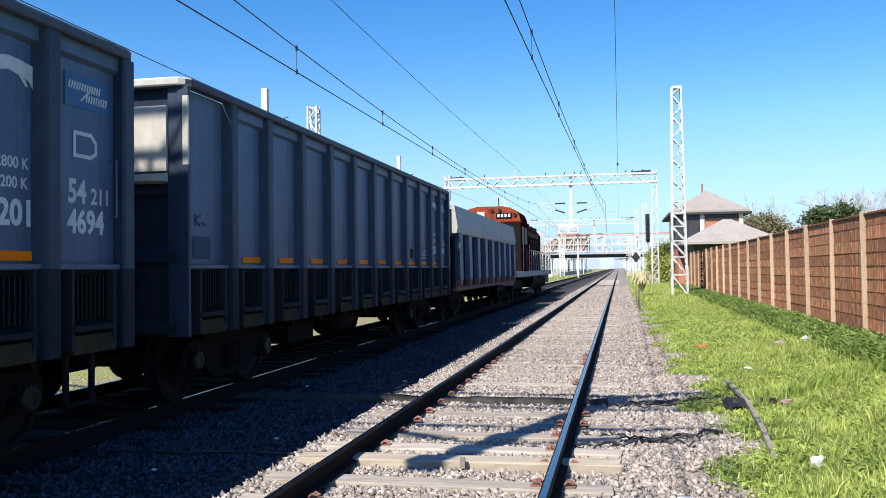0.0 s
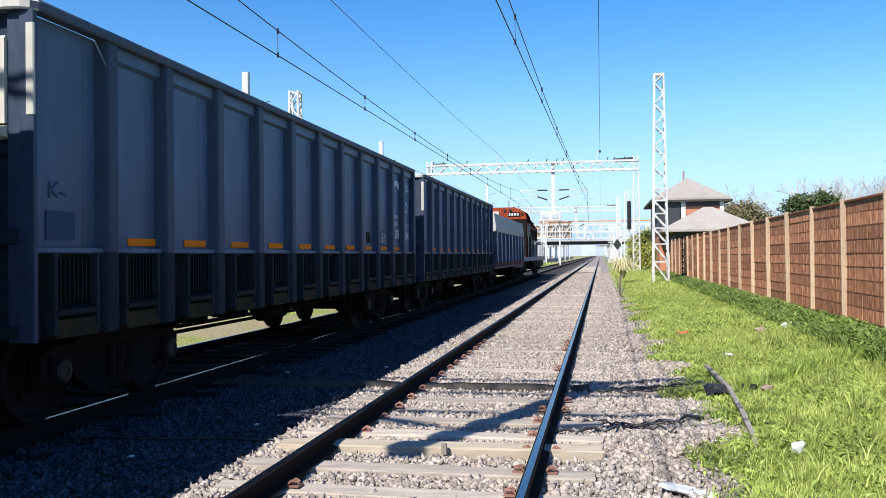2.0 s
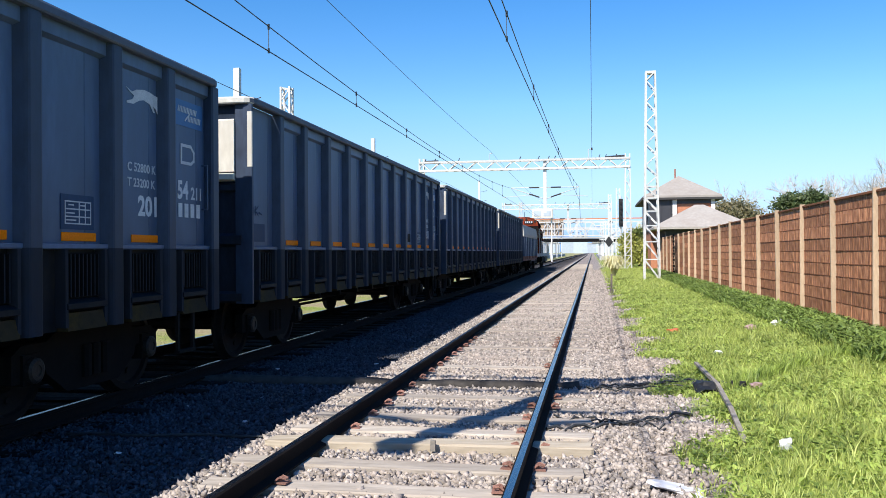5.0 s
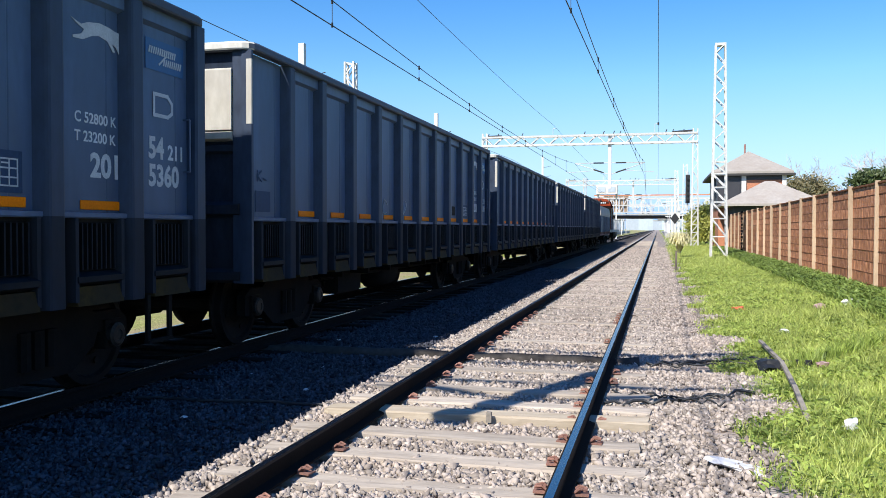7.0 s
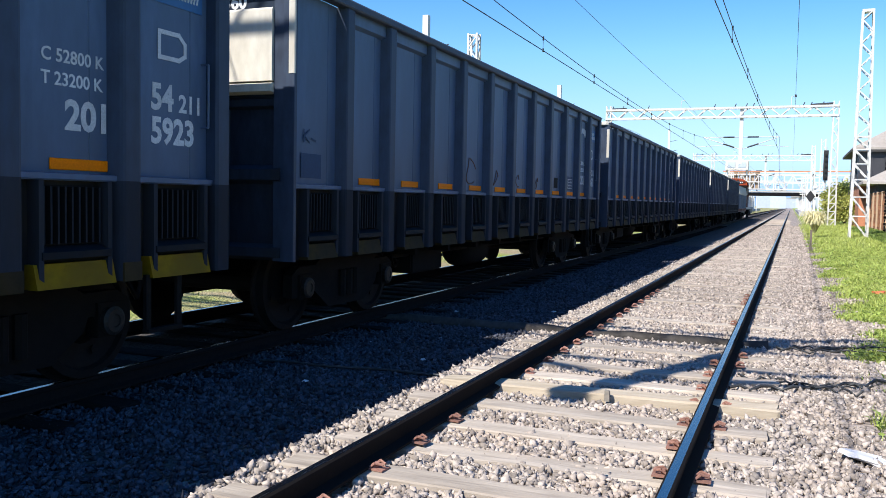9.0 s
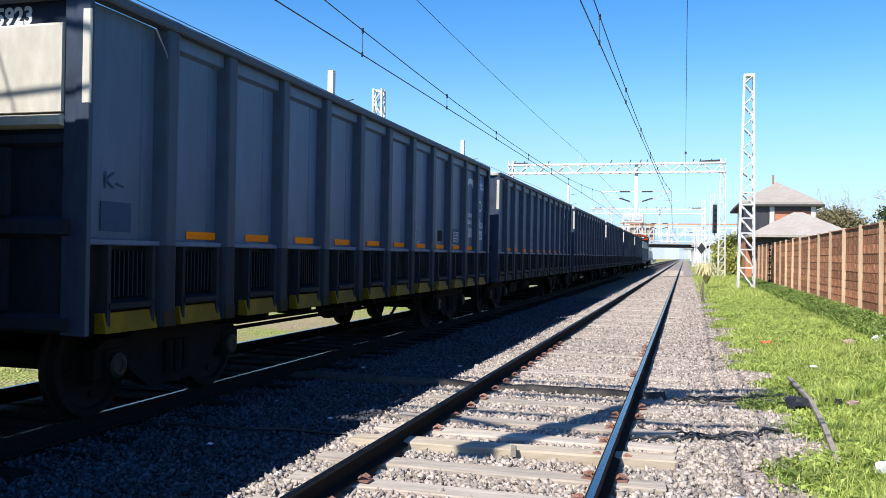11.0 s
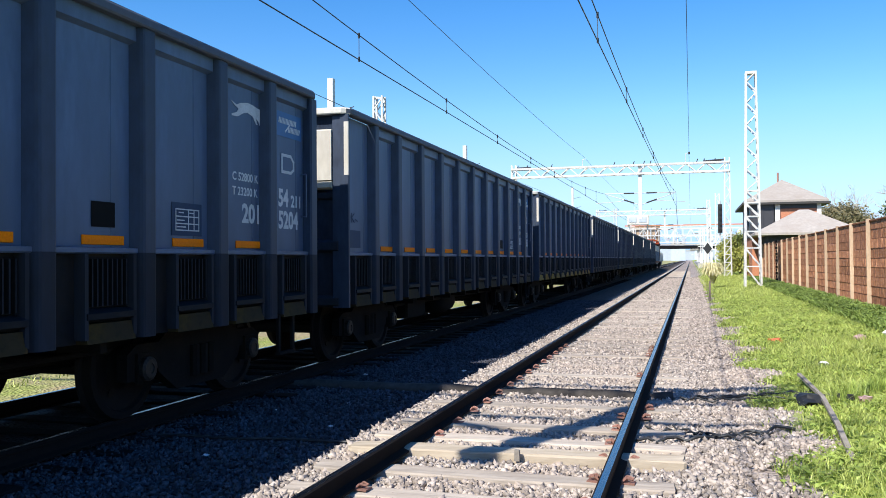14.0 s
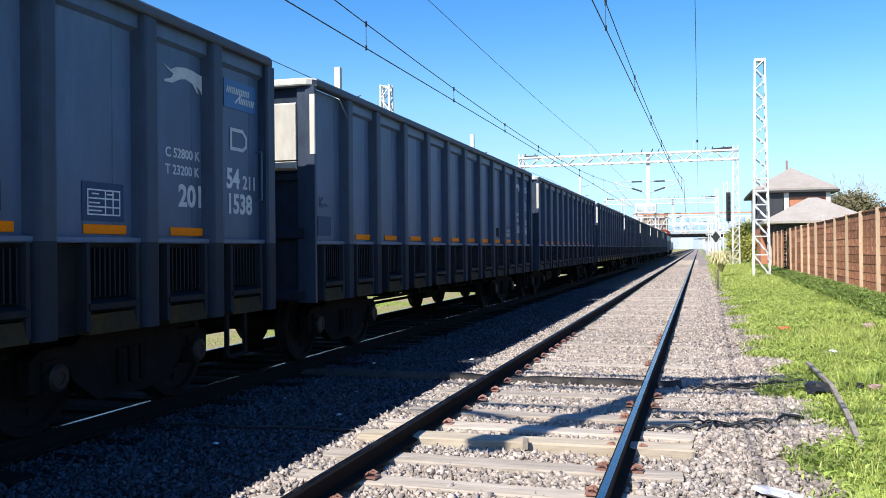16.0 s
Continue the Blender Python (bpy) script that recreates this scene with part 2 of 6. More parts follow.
WEED = leafy("weed_leaves", (0.10, 0.16, 0.03), (0.50, 0.63, 0.14))
DRY = leafy("dry_grass", (0.60, 0.56, 0.28), (0.86, 0.80, 0.52))
TREE_LEAF = leafy("dark_leaves", (0.05, 0.075, 0.03), (0.15, 0.19, 0.075))
FENCE_WEED = leafy("fence_weed_leaves", (0.07, 0.12, 0.025), (0.34, 0.46, 0.11))
BUSH_LEAF = leafy("bush_leaves", (0.22, 0.24, 0.06), (0.58, 0.58, 0.16))
OLIVE_LEAF = leafy("olive_leaves", (0.16, 0.14, 0.07), (0.34, 0.30, 0.17))
# blue-grey distance haze is mixed into this wall colour
FAR_WALL = surface("hazy_far_wall", (0.46, 0.52, 0.58), (0.36, 0.42, 0.48), 0.9, grain=0.6, blotch=0.15, relief=0.0)
LITTER = surface("white_litter", (0.75, 0.75, 0.77), (0.6, 0.6, 0.62), 0.5, grain=20, relief=0.3)
RED_LITTER = surface("red_litter", (0.60, 0.13, 0.05), (0.4, 0.09, 0.04), 0.6)
PINK_LITTER = surface("faded_pink_litter", (0.50, 0.33, 0.33), (0.36, 0.24, 0.24), 0.7)
BLACK_BAG = surface("black_plastic", (0.015, 0.016, 0.018), (0.01, 0.01, 0.01), 0.6, grain=10, relief=0.6)
STICK = surface("weathered_timber", (0.31, 0.28, 0.24), (0.17, 0.15, 0.13), 0.9, grain=25, stretch=(1, 0.2, 1), relief=0.5)
SIGN_BLACK = surface("black_sign", (0.02, 0.02, 0.022), (0.012, 0.012, 0.012), 0.5)


def ground_material():
    """Gravel between and beside the tracks, grass towards the fence and beyond the train, dry dirt between them."""
    m, nt, bsdf = nodes_of("gravel_and_grass")
    vec = coords(nt)
    sep = nt.nodes.new("ShaderNodeSeparateXYZ")
    link(nt, vec, sep.inputs[0])
    x = sep.outputs[0]
    vor = nt.nodes.new("ShaderNodeTexVoronoi")
    vor.inputs["Scale"].default_value = 24
    link(nt, vec, vor.inputs["Vector"])
    broad, patch = noise_at(nt, vec, 0.35, 5), noise_at(nt, vec, 1.6, 5)
    stone = ramp(nt, vor.outputs["Color"], [(0.1, (0.15, 0.135, 0.125)), (0.5, (0.30, 0.27, 0.25)), (0.9, (0.44, 0.40, 0.375))])
    stone = mix(nt, ramp(nt, patch, [(0.4, (0, 0, 0)), (0.75, (1, 1, 1))]), stone, (0.29, 0.225, 0.19))
    green = ramp(nt, noise_at(nt, vec, 9, 6, 0.75), [(0.3, (0.10, 0.15, 0.03)), (0.55, (0.28, 0.34, 0.08)), (0.8, (0.44, 0.43, 0.17))])
    dirt = ramp(nt, noise_at(nt, vec, 12, 6), [(0.3, (0.24, 0.20, 0.12)), (0.7, (0.40, 0.34, 0.22))])
    wob = math_node(nt, "MULTIPLY", math_node(nt, "SUBTRACT", patch, 0.5), 1.6)
    right = ramp(nt, math_node(nt, "ADD", math_node(nt, "SUBTRACT", x, 2.2), wob), [(0.0, (0, 0, 0)), (0.25, (1, 1, 1))])
    lm = math_node(nt, "GREATER_THAN", math_node(nt, "ADD", math_node(nt, "MULTIPLY", x, -1.0), wob), 5.9)
    far = mix(nt, ramp(nt, broad, [(0.38, (0, 0, 0)), (0.55, (1, 1, 1))]), green, dirt)
    col = mix(nt, right, stone, green)
    col = mix(nt, lm, col, far)
    # band along the freight track, darkened in colour as the train's shade
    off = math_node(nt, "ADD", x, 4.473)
    shade_dist = math_node(nt, "MAXIMUM", math_node(nt, "MULTIPLY", off, 0.33), math_node(nt, "MULTIPLY", off, -0.72))
    col = mix(nt, ramp(nt, math_node(nt, "ADD", shade_dist, math_node(nt, "MULTIPLY", wob, 0.3)), [(0.0, (0.9, 0.9, 0.9)), (0.5, (0.9, 0.9, 0.9)), (0.86, (0.8, 0.8, 0.8)), (1.0, (0, 0, 0))]), col, (0.030, 0.028, 0.028))
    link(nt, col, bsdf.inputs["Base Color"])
    bsdf.inputs["Roughness"].default_value, bsdf.inputs["Specular IOR Level"].default_value = 0.95, 0.1
    bump(nt, bsdf, mix(nt, right, vor.outputs["Distance"], noise_at(nt, vec, 30, 4)), 0.9, 0.03)
    return m


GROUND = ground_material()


# ---- mesh helpers ----
def box(bm, x0, x1, y0, y1, z0, z1):
    v = [bm.verts.new((x, y, z)) for x in (x0, x1) for y in (y0, y1) for z in (z0, z1)]
    for f in ((0, 1, 3, 2), (4, 6, 7, 5), (0, 4, 5, 1), (2, 3, 7, 6), (0, 2, 6, 4), (1, 5, 7, 3)):
        bm.faces.new([v[i] for i in f])
    return v


def extrude(bm, profile, axis, a, b):
    """A closed profile in the plane across an axis, drawn from a to b. For 'x' the profile is (y, z), for 'y' (x, z), for 'z' (x, y)."""
    place = {"x": lambda p, t: (t, p[0], p[1]), "y": lambda p, t: (p[0], t, p[1]), "z": lambda p, t: (p[0], p[1], t)}[axis]
    r0, r1 = [bm.verts.new(place(p, a)) for p in profile], [bm.verts.new(place(p, b)) for p in profile]
    n = len(profile)
    for i in range(n):
        bm.faces.new((r0[i], r0[(i + 1) % n], r1[(i + 1) % n], r1[i]))
    bm.faces.new(r0[::-1]), bm.faces.new(r1)
    return r0 + r1


def bar(bm, p, q, w, h=None, n=4, taper=1.0):
    """A straight bar from p to q: square (n 4) or round."""
    p, q = Vector(p), Vector(q)
    d = (q - p).normalized()
    u = d.cross((0, 0, 1))
    u = (u if u.length > 0.05 else d.cross((0, 1, 0))).normalized()
    v = d.cross(u)
    h = h or w
    off = [(math.cos((i + 0.5) * 2 * math.pi / n), math.sin((i + 0.5) * 2 * math.pi / n)) for i in range(n)]
    k = 0.7071 if n == 4 else 0.5
    r0 = [bm.verts.new(p + u * a * w * k + v * b * h * k) for a, b in off]
    r1 = [bm.verts.new(q + (u * a * w * k + v * b * h * k) * taper) for a, b in off]
    for i in range(n):
        bm.faces.new((r0[i], r0[(i + 1) % n], r1[(i + 1) % n], r1[i]))
    bm.faces.new(r0[::-1]), bm.faces.new(r1)


def lathe_x(bm, rings, n=20):
    """A turned shape about the x axis: rings of (x, radius)."""
    rows = [[bm.verts.new((x, r * math.cos(2 * math.pi * i / n), r * math.sin(2 * math.pi * i / n))) for i in range(n)] for x, r in rings]
    for a, b in zip(rows, rows[1:]):
        for i in range(n):
            bm.faces.new((a[i], a[(i + 1) % n], b[(i + 1) % n], b[i]))
    bm.faces.new(rows[0][::-1]), bm.faces.new(rows[-1])


def mesh_of(bm, name, *mats, smooth=False):
    bmesh.ops.recalc_face_normals(bm, faces=bm.faces)
    me = bpy.data.meshes.new(name)
    bm.to_mesh(me)
    bm.free()
    for m in mats:
        me.materials.append(m)
    if smooth:
        me.polygons.foreach_set("use_smooth", [True] * len(me.polygons))
    return me


def part(name, bm, material, parent, label="", at=None, smooth=False):
    me = bm if isinstance(bm, bpy.types.Mesh) else mesh_of(bm, name, material, smooth=smooth)
    ob = new(name, me)
    ob.parent = parent
    if at is not None:
        ob.matrix_basis = at
    return tagged(ob, label) if label else ob


def thing(name, label, category, at=None, group="", kind=""):
    ob = new(name)
    ob.empty_display_size = 0.2
    if at is not None:
        ob.matrix_basis = at
    return tagged(ob, label, category, group, kind)


def quick_mesh(name, verts, faces, *mats, which=None):
    """A mesh from arrays of vertices and of faces that all have the same number of corners."""
    me = bpy.data.meshes.new(name)
    k = faces.shape[1]
    me.vertices.add(len(verts)), me.loops.add(faces.size), me.polygons.add(len(faces))
    me.vertices.foreach_set("co", np.asarray(verts, np.float32).ravel())
    me.loops.foreach_set("vertex_index", np.asarray(faces, np.int32).ravel())
    me.polygons.foreach_set("loop_start", np.arange(0, faces.size, k, dtype=np.int32))
    for m in mats:
        me.materials.append(m)
    if which is not None:
        me.polygons.foreach_set("material_index", np.asarray(which, np.int32))
    me.update(calc_edges=True)
    return me


def words(text, size, bold=0.0, squeeze=1.0):
    """Lettering as a mesh in its own plane, its lower left corner at the origin."""
    cu = bpy.data.curves.new("lettering", "FONT")
    cu.body, cu.size, cu.offset, cu.extrude, cu.resolution_u = text, size, bold * size, 0.0015, 3
    tmp = new("lettering", cu)
    bpy.context.view_layer.update()
    me = bpy.data.meshes.new_from_object(tmp.evaluated_get(bpy.context.evaluated_depsgraph_get()))
    bpy.data.objects.remove(tmp)
    me.transform(Matrix.Diagonal((squeeze, 1, 1, 1)))
    me.materials.clear()
    me.materials.append(WHITE_MARK)
    return me


# ---- ground and tracks ----
TRAIN_X, RAIL_Z = -4.473, 0.18
rng = np.random.default_rng(7)


def ground_z(x):
    """Level across the tracks, rising to the grass at the fence, and a little beyond the train."""
    z = np.interp(x, [-9000, -40, -9, -6.6, -6.0, 1.6, 2.3, 3.6, 5.7, 9, 9000], [0.1, 0.1, 0.08, 0.03, -0.03, -0.03, 0.04, 0.14, 0.26, 0.28, 0.28])
    return z


def build_ground():
    xs = np.concatenate([[-3000, -600, -150, -60, -30], np.arange(-20, 12.01, 0.4), [20, 40, 90, 300, 900, 3000]])
    ys = np.concatenate([[-3000, -400, -60, -12], np.arange(-4, 40, 0.5), np.arange(40, 150, 4), [180, 260, 400, 800, 1800, 4500]])
    gx, gy = np.meshgrid(xs, ys)
    gz = ground_z(gx)
    rough_spot = (gx > 2.2) | (gx < -6.5)
    gz = gz + np.where(rough_spot & (np.abs(gy) < 150) & (np.abs(gx) < 25), rng.normal(0, 0.018, gx.shape), 0)
    v = np.stack([gx, gy, gz], -1).reshape(-1, 3)
    n = len(xs)
    i = np.arange(len(v)).reshape(gx.shape)
    f = np.stack([i[:-1, :-1], i[:-1, 1:], i[1:, 1:], i[1:, :-1]], -1).reshape(-1, 4)
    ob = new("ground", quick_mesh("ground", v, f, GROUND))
    tagged(ob, "grey gravel track bed with green grass along the fence", "ground", kind="structure")


RAIL_PROFILE = [(-0.07, -0.15), (0.07, -0.15), (0.07, -0.135), (0.012, -0.115), (0.012, -0.045), (0.036, -0.033), (0.036, -0.010), (0.023, 0.0),
                (-0.023, 0.0), (-0.036, -0.010), (-0.036, -0.033), (-0.012, -0.045), (-0.012, -0.115), (-0.07, -0.135)]


def rail_mesh(y0, y1):
    bm = bmesh.new()
    extrude(bm, [(x, z + RAIL_Z) for x, z in RAIL_PROFILE], "y", y0, y1)
    me = mesh_of(bm, "rail", RAIL_SIDE, RAIL_TOP)
    for p in me.polygons:
        if p.center.z > RAIL_Z - 0.004 and abs(p.normal.z) > 0.9:
            p.material_index = 1
    return me


def sleeper_mesh(seed):
    r = random.Random(seed)
    bm = bmesh.new()
    box(bm, -1.35, 1.35, -0.115, 0.115, -0.14, 0.028)
    bmesh.ops.bevel(bm, geom=[e for e in bm.edges], offset=0.012, segments=1, affect="EDGES")
    bmesh.ops.subdivide_edges(bm, edges=[e for e in bm.edges if abs(e.verts[0].co.x - e.verts[1].co.x) > 1], cuts=7)
    for v in bm.verts:
        v.co += Vector((r.uniform(-0.02, 0.02) if abs(v.co.x) > 1.3 else 0, r.uniform(-0.008, 0.008), r.uniform(-0.006, 0.004)))
    return mesh_of(bm, "sleeper", SLEEPER)


def clip_mesh():
    """A spring clip on its baseplate, beside the rail's foot."""
    bm = bmesh.new()
    box(bm, -0.075, 0.075, -0.065, 0.065, 0.0, 0.014)
    for y in (-0.045, 0.045):
        bar(bm, (-0.06, y, 0.02), (-0.01, y, 0.06), 0.024, n=6)
        bar(bm, (-0.01, y, 0.06), (0.06, y * 0.4, 0.045), 0.024, n=6)
    bar(bm, (-0.06, -0.045, 0.022), (-0.06, 0.045, 0.022), 0.024, n=6)
    box(bm, -0.04, 0.0, -0.02, 0.02, 0.016, 0.055)
    return mesh_of(bm, "rail_clip", RUST)


def build_track(x, near):
    track = thing("track", "weathered sleepers and steel rails of a straight broad-gauge track" if near else "shaded broad-gauge track under the freight train",
                  "railway track", pose(x, 0, 0), kind="structure")
    steel = rail_mesh(-30, 420)
    for s in (-0.873, 0.873):
        part("rail", steel, None, track, "rusty rail with a polished top", pose(s, 0, 0))
    kinds = [sleeper_mesh(i) for i in range(5)]
    # sleepers under the train take the colour that holds its shade
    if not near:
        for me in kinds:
            me.materials[0] = SHADED_SLEEPER
    clip = clip_mesh()
    r = random.Random(3 if near else 4)
    for k in range(-9, 170 if near else 100):
        y = 7.0 + 0.62 * k + r.uniform(-0.03, 0.03)
        sunk = 0.016 * min(1.0, max(0.0, (y - 8.0) / 6.0)) if near else 0.01
        turn = pose(r.uniform(-0.04, 0.04), y, r.uniform(-0.032, 0.004) - sunk, 0, 0, r.uniform(-0.7, 0.7) + (180 if k % 2 else 0))
        if near and k == 0:  # one sleeper stands proud of the stones, its near face bare
            turn = pose(0.02, 7.03, 0.035, 0, 0, 2.2)
        which = kinds[r.randrange(5)]
        if near and k == 0:
            # paler wood colour stands for the sun on its near face
            which = which.copy()
            which.materials[0] = TIMBER
        sl = part("sleeper", which, None, track, "", turn)
        if near and -6 < k < 15:
            for s in (-0.873, 0.873):
                for side in (-1, 1):
                    if r.random() < (0.6 if s * side > 0 and s > 0 else 0.12) + 0.03 * max(0, k):
                        continue
                    part("rail_clip", clip, None, sl, "", turn.inverted() @ pose(s + side * 0.115, y, 0.026, 0, 0, r.uniform(-9, 9) + (0 if side > 0 else 180)) @ Matrix.Diagonal((0.66, 0.7, 0.72, 1)))
    # the narrow board end that stands beside one sleeper
    if near:
        bm = bmesh.new()
        extrude(bm, [(-0.022, 0.0), (0.022, 0.0), (0.02, 0.085), (-0.018, 0.09)], "y", -0.018, 0.018)
        part("stake", bm, STICK, track, "", pose(0.1, 6.86, 0.02))


def build_stones():
    """Crushed stone in the track bed: one sheet of many small angular stones."""
    t = (1 + 5 ** 0.5) / 2
    ico_v = np.array([(-1, t, 0), (1, t, 0), (-1, -t, 0), (1, -t, 0), (0, -1, t), (0, 1, t), (0, -1, -t), (0, 1, -t), (t, 0, -1), (t, 0, 1), (-t, 0, -1), (-t, 0, 1)]) / 1.9
    ico_f = np.array([(0, 11, 5), (0, 5, 1), (0, 1, 7), (0, 7, 10), (0, 10, 11), (1, 5, 9), (5, 11, 4), (11, 10, 2), (10, 7, 6), (7, 1, 8),
                      (3, 9, 4), (3, 4, 2), (3, 2, 6), (3, 6, 8), (3, 8, 9), (4, 9, 5), (2, 4, 11), (6, 2, 10), (8, 6, 7), (9, 8, 1)])
    oct_v = np.array([(1, 0, 0), (-1, 0, 0), (0, 1, 0), (0, -1, 0), (0, 0, 1), (0, 0, -1)], float)
    oct_f = np.array([(0, 2, 4), (2, 1, 4), (1, 3, 4), (3, 0, 4), (2, 0, 5), (1, 2, 5), (3, 1, 5), (0, 3, 5)])

    def scatter(n, x0, x1, y0, y1, size, base_v, base_f):
        x, y = rng.uniform(x0, x1, n), rng.uniform(y0, y1, n)
        ragged = 2.15 + 0.25 * np.sin(y * 1.7) + 0.2 * np.sin(y * 4.1 + 1) + rng.normal(0, 0.12, n)
        near_sleeper = np.abs((y - 7.0 + 0.31) % 0.62 - 0.31)
        keep = (x < ragged) & ~((np.abs(x) < 1.33) & (near_sleeper < 0.10) & (rng.random(n) > np.clip(0.05 + 0.05 * (y - 5.5), 0.08, 0.60) + 0.30 * (np.sin(x * 2.3 + y * 5.1) + 0.6 * np.sin(x * 5.7 - y * 2.2) > 0.45))) & (np.abs(np.abs(x) - 0.873) > 0.075)
        keep &= ~((np.abs(np.abs(x) - 0.873) < 0.25) & (near_sleeper < 0.12))
        x, y = x[keep], y[keep]
        n = len(x)
        s = size * rng.uniform(0.55, 1.35, n)[:, None] * rng.uniform(0.45, 1.25, (n, 3))
        v = base_v[None] * (1 + rng.uniform(-0.5, 0.4, (n, len(base_v), 1))) * s[:, None]
        q = rng.normal(size=(n, 4))
        q /= np.linalg.norm(q, axis=1)[:, None]
        w, a, b, c = q.T
        rot = np.stack([1 - 2 * (b * b + c * c), 2 * (a * b - c * w), 2 * (a * c + b * w), 2 * (a * b + c * w), 1 - 2 * (a * a + c * c), 2 * (b * c - a * w),
                        2 * (a * c - b * w), 2 * (b * c + a * w), 1 - 2 * (a * a + b * b)], -1).reshape(n, 3, 3)
        v = np.einsum("nij,nkj->nki", rot, v)
        z = ground_z(x) + size * 0.35 + rng.uniform(-0.3, 0.6, n) * size
        v += np.stack([x, y, z], -1)[:, None]
        f = base_f[None] + (np.arange(n) * len(base_v))[:, None, None]
        return v.reshape(-1, 3), f.reshape(-1, 3)

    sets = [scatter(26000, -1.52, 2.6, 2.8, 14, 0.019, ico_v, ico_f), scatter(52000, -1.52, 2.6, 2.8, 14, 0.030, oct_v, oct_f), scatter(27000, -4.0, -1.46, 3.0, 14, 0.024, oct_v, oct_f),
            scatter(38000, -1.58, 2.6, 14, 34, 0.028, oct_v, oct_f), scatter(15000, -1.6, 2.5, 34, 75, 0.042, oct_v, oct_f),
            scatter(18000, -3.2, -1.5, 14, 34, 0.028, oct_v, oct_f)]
    # the second set carries the train's shade in its colour
    for pick, mat, label in (((0, 1, 3, 4), STONE, "grey and pinkish crushed stone ballast round the sleepers"), ((2, 5), SHADED_STONE, "crushed stone coloured dark for the train's shade")):
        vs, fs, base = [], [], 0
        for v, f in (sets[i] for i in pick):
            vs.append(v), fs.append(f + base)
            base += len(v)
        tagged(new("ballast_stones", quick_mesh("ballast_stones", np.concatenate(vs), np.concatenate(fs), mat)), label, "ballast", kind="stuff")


def tufts(name, label, n, spots, height, width, mat, droop=0.35, leaf=False):
    """Many bent blades, or short broad leaves, one sheet of them; spots: arrays of x and y."""
    x, y = spots
    n = len(x)
    z = ground_z(x) - 0.01
    h, ang = height * rng.uniform(0.45, 1.35, n), rng.uniform(0, 2 * np.pi, n)
    w = width * rng.uniform(0.6, 1.4, n)
    lean = droop * rng.uniform(0.2, 1.6, n) * h
    ca, sa = np.cos(ang), np.sin(ang)
    la = rng.uniform(0, 2 * np.pi, n)
    lx, ly = np.cos(la) * lean, np.sin(la) * lean
    o = np.stack([x, y, z], -1)
    side = np.stack([ca, sa, np.zeros(n)], -1) * w[:, None] / 2
    if leaf:
        mid = o + np.stack([lx * 0.5, ly * 0.5, h * 0.75], -1)
        top = o + np.stack([lx * 1.4, ly * 1.4, h * 0.85], -1)
        low = o + np.stack([lx * 0.1, ly * 0.1, h * 0.35], -1)
        v = np.stack([low, mid + side, top, mid - side], 1)
        f = np.array([[0, 1, 2, 3]])
    else:
        mid = o + np.stack([lx * 0.35, ly * 0.35, h * 0.6], -1)
        top = o + np.stack([lx, ly, h], -1)
        v = np.stack([o - side, o + side, mid + side * 0.7, mid - side * 0.7, top], 1)
        f = np.array([[0, 1, 2], [0, 2, 3], [3, 2, 4]])
    k = v.shape[1]
    faces = (f[None] + (np.arange(n) * k)[:, None, None]).reshape(-1, f.shape[1])
    ob = new(name, quick_mesh(name, v.reshape(-1, 3), faces, mat))
    return tagged(ob, label, "grass", kind="stuff")


def verge(n, y0, y1, x1=5.62, x0=2.0, clump=0.0):
    """Spots on the grass beside the fence, thinning out at the gravel's ragged edge."""
    x, y = rng.uniform(x0, x1, n), rng.uniform(y0, y1, n)
    edge = 2.35 + 0.25 * np.sin(y * 1.7) + 0.2 * np.sin(y * 4.1 + 1) + rng.exponential(0.12, n) * np.sign(rng.random(n) - 0.35)
    patch = np.sin(x * 3.1 + y * 0.9) * np.sin(y * 1.3 - x * 1.1) + rng.normal(0, 0.5, n)
    keep = (x > edge) & (patch > -1.2 + clump)
    return x[keep], y[keep]


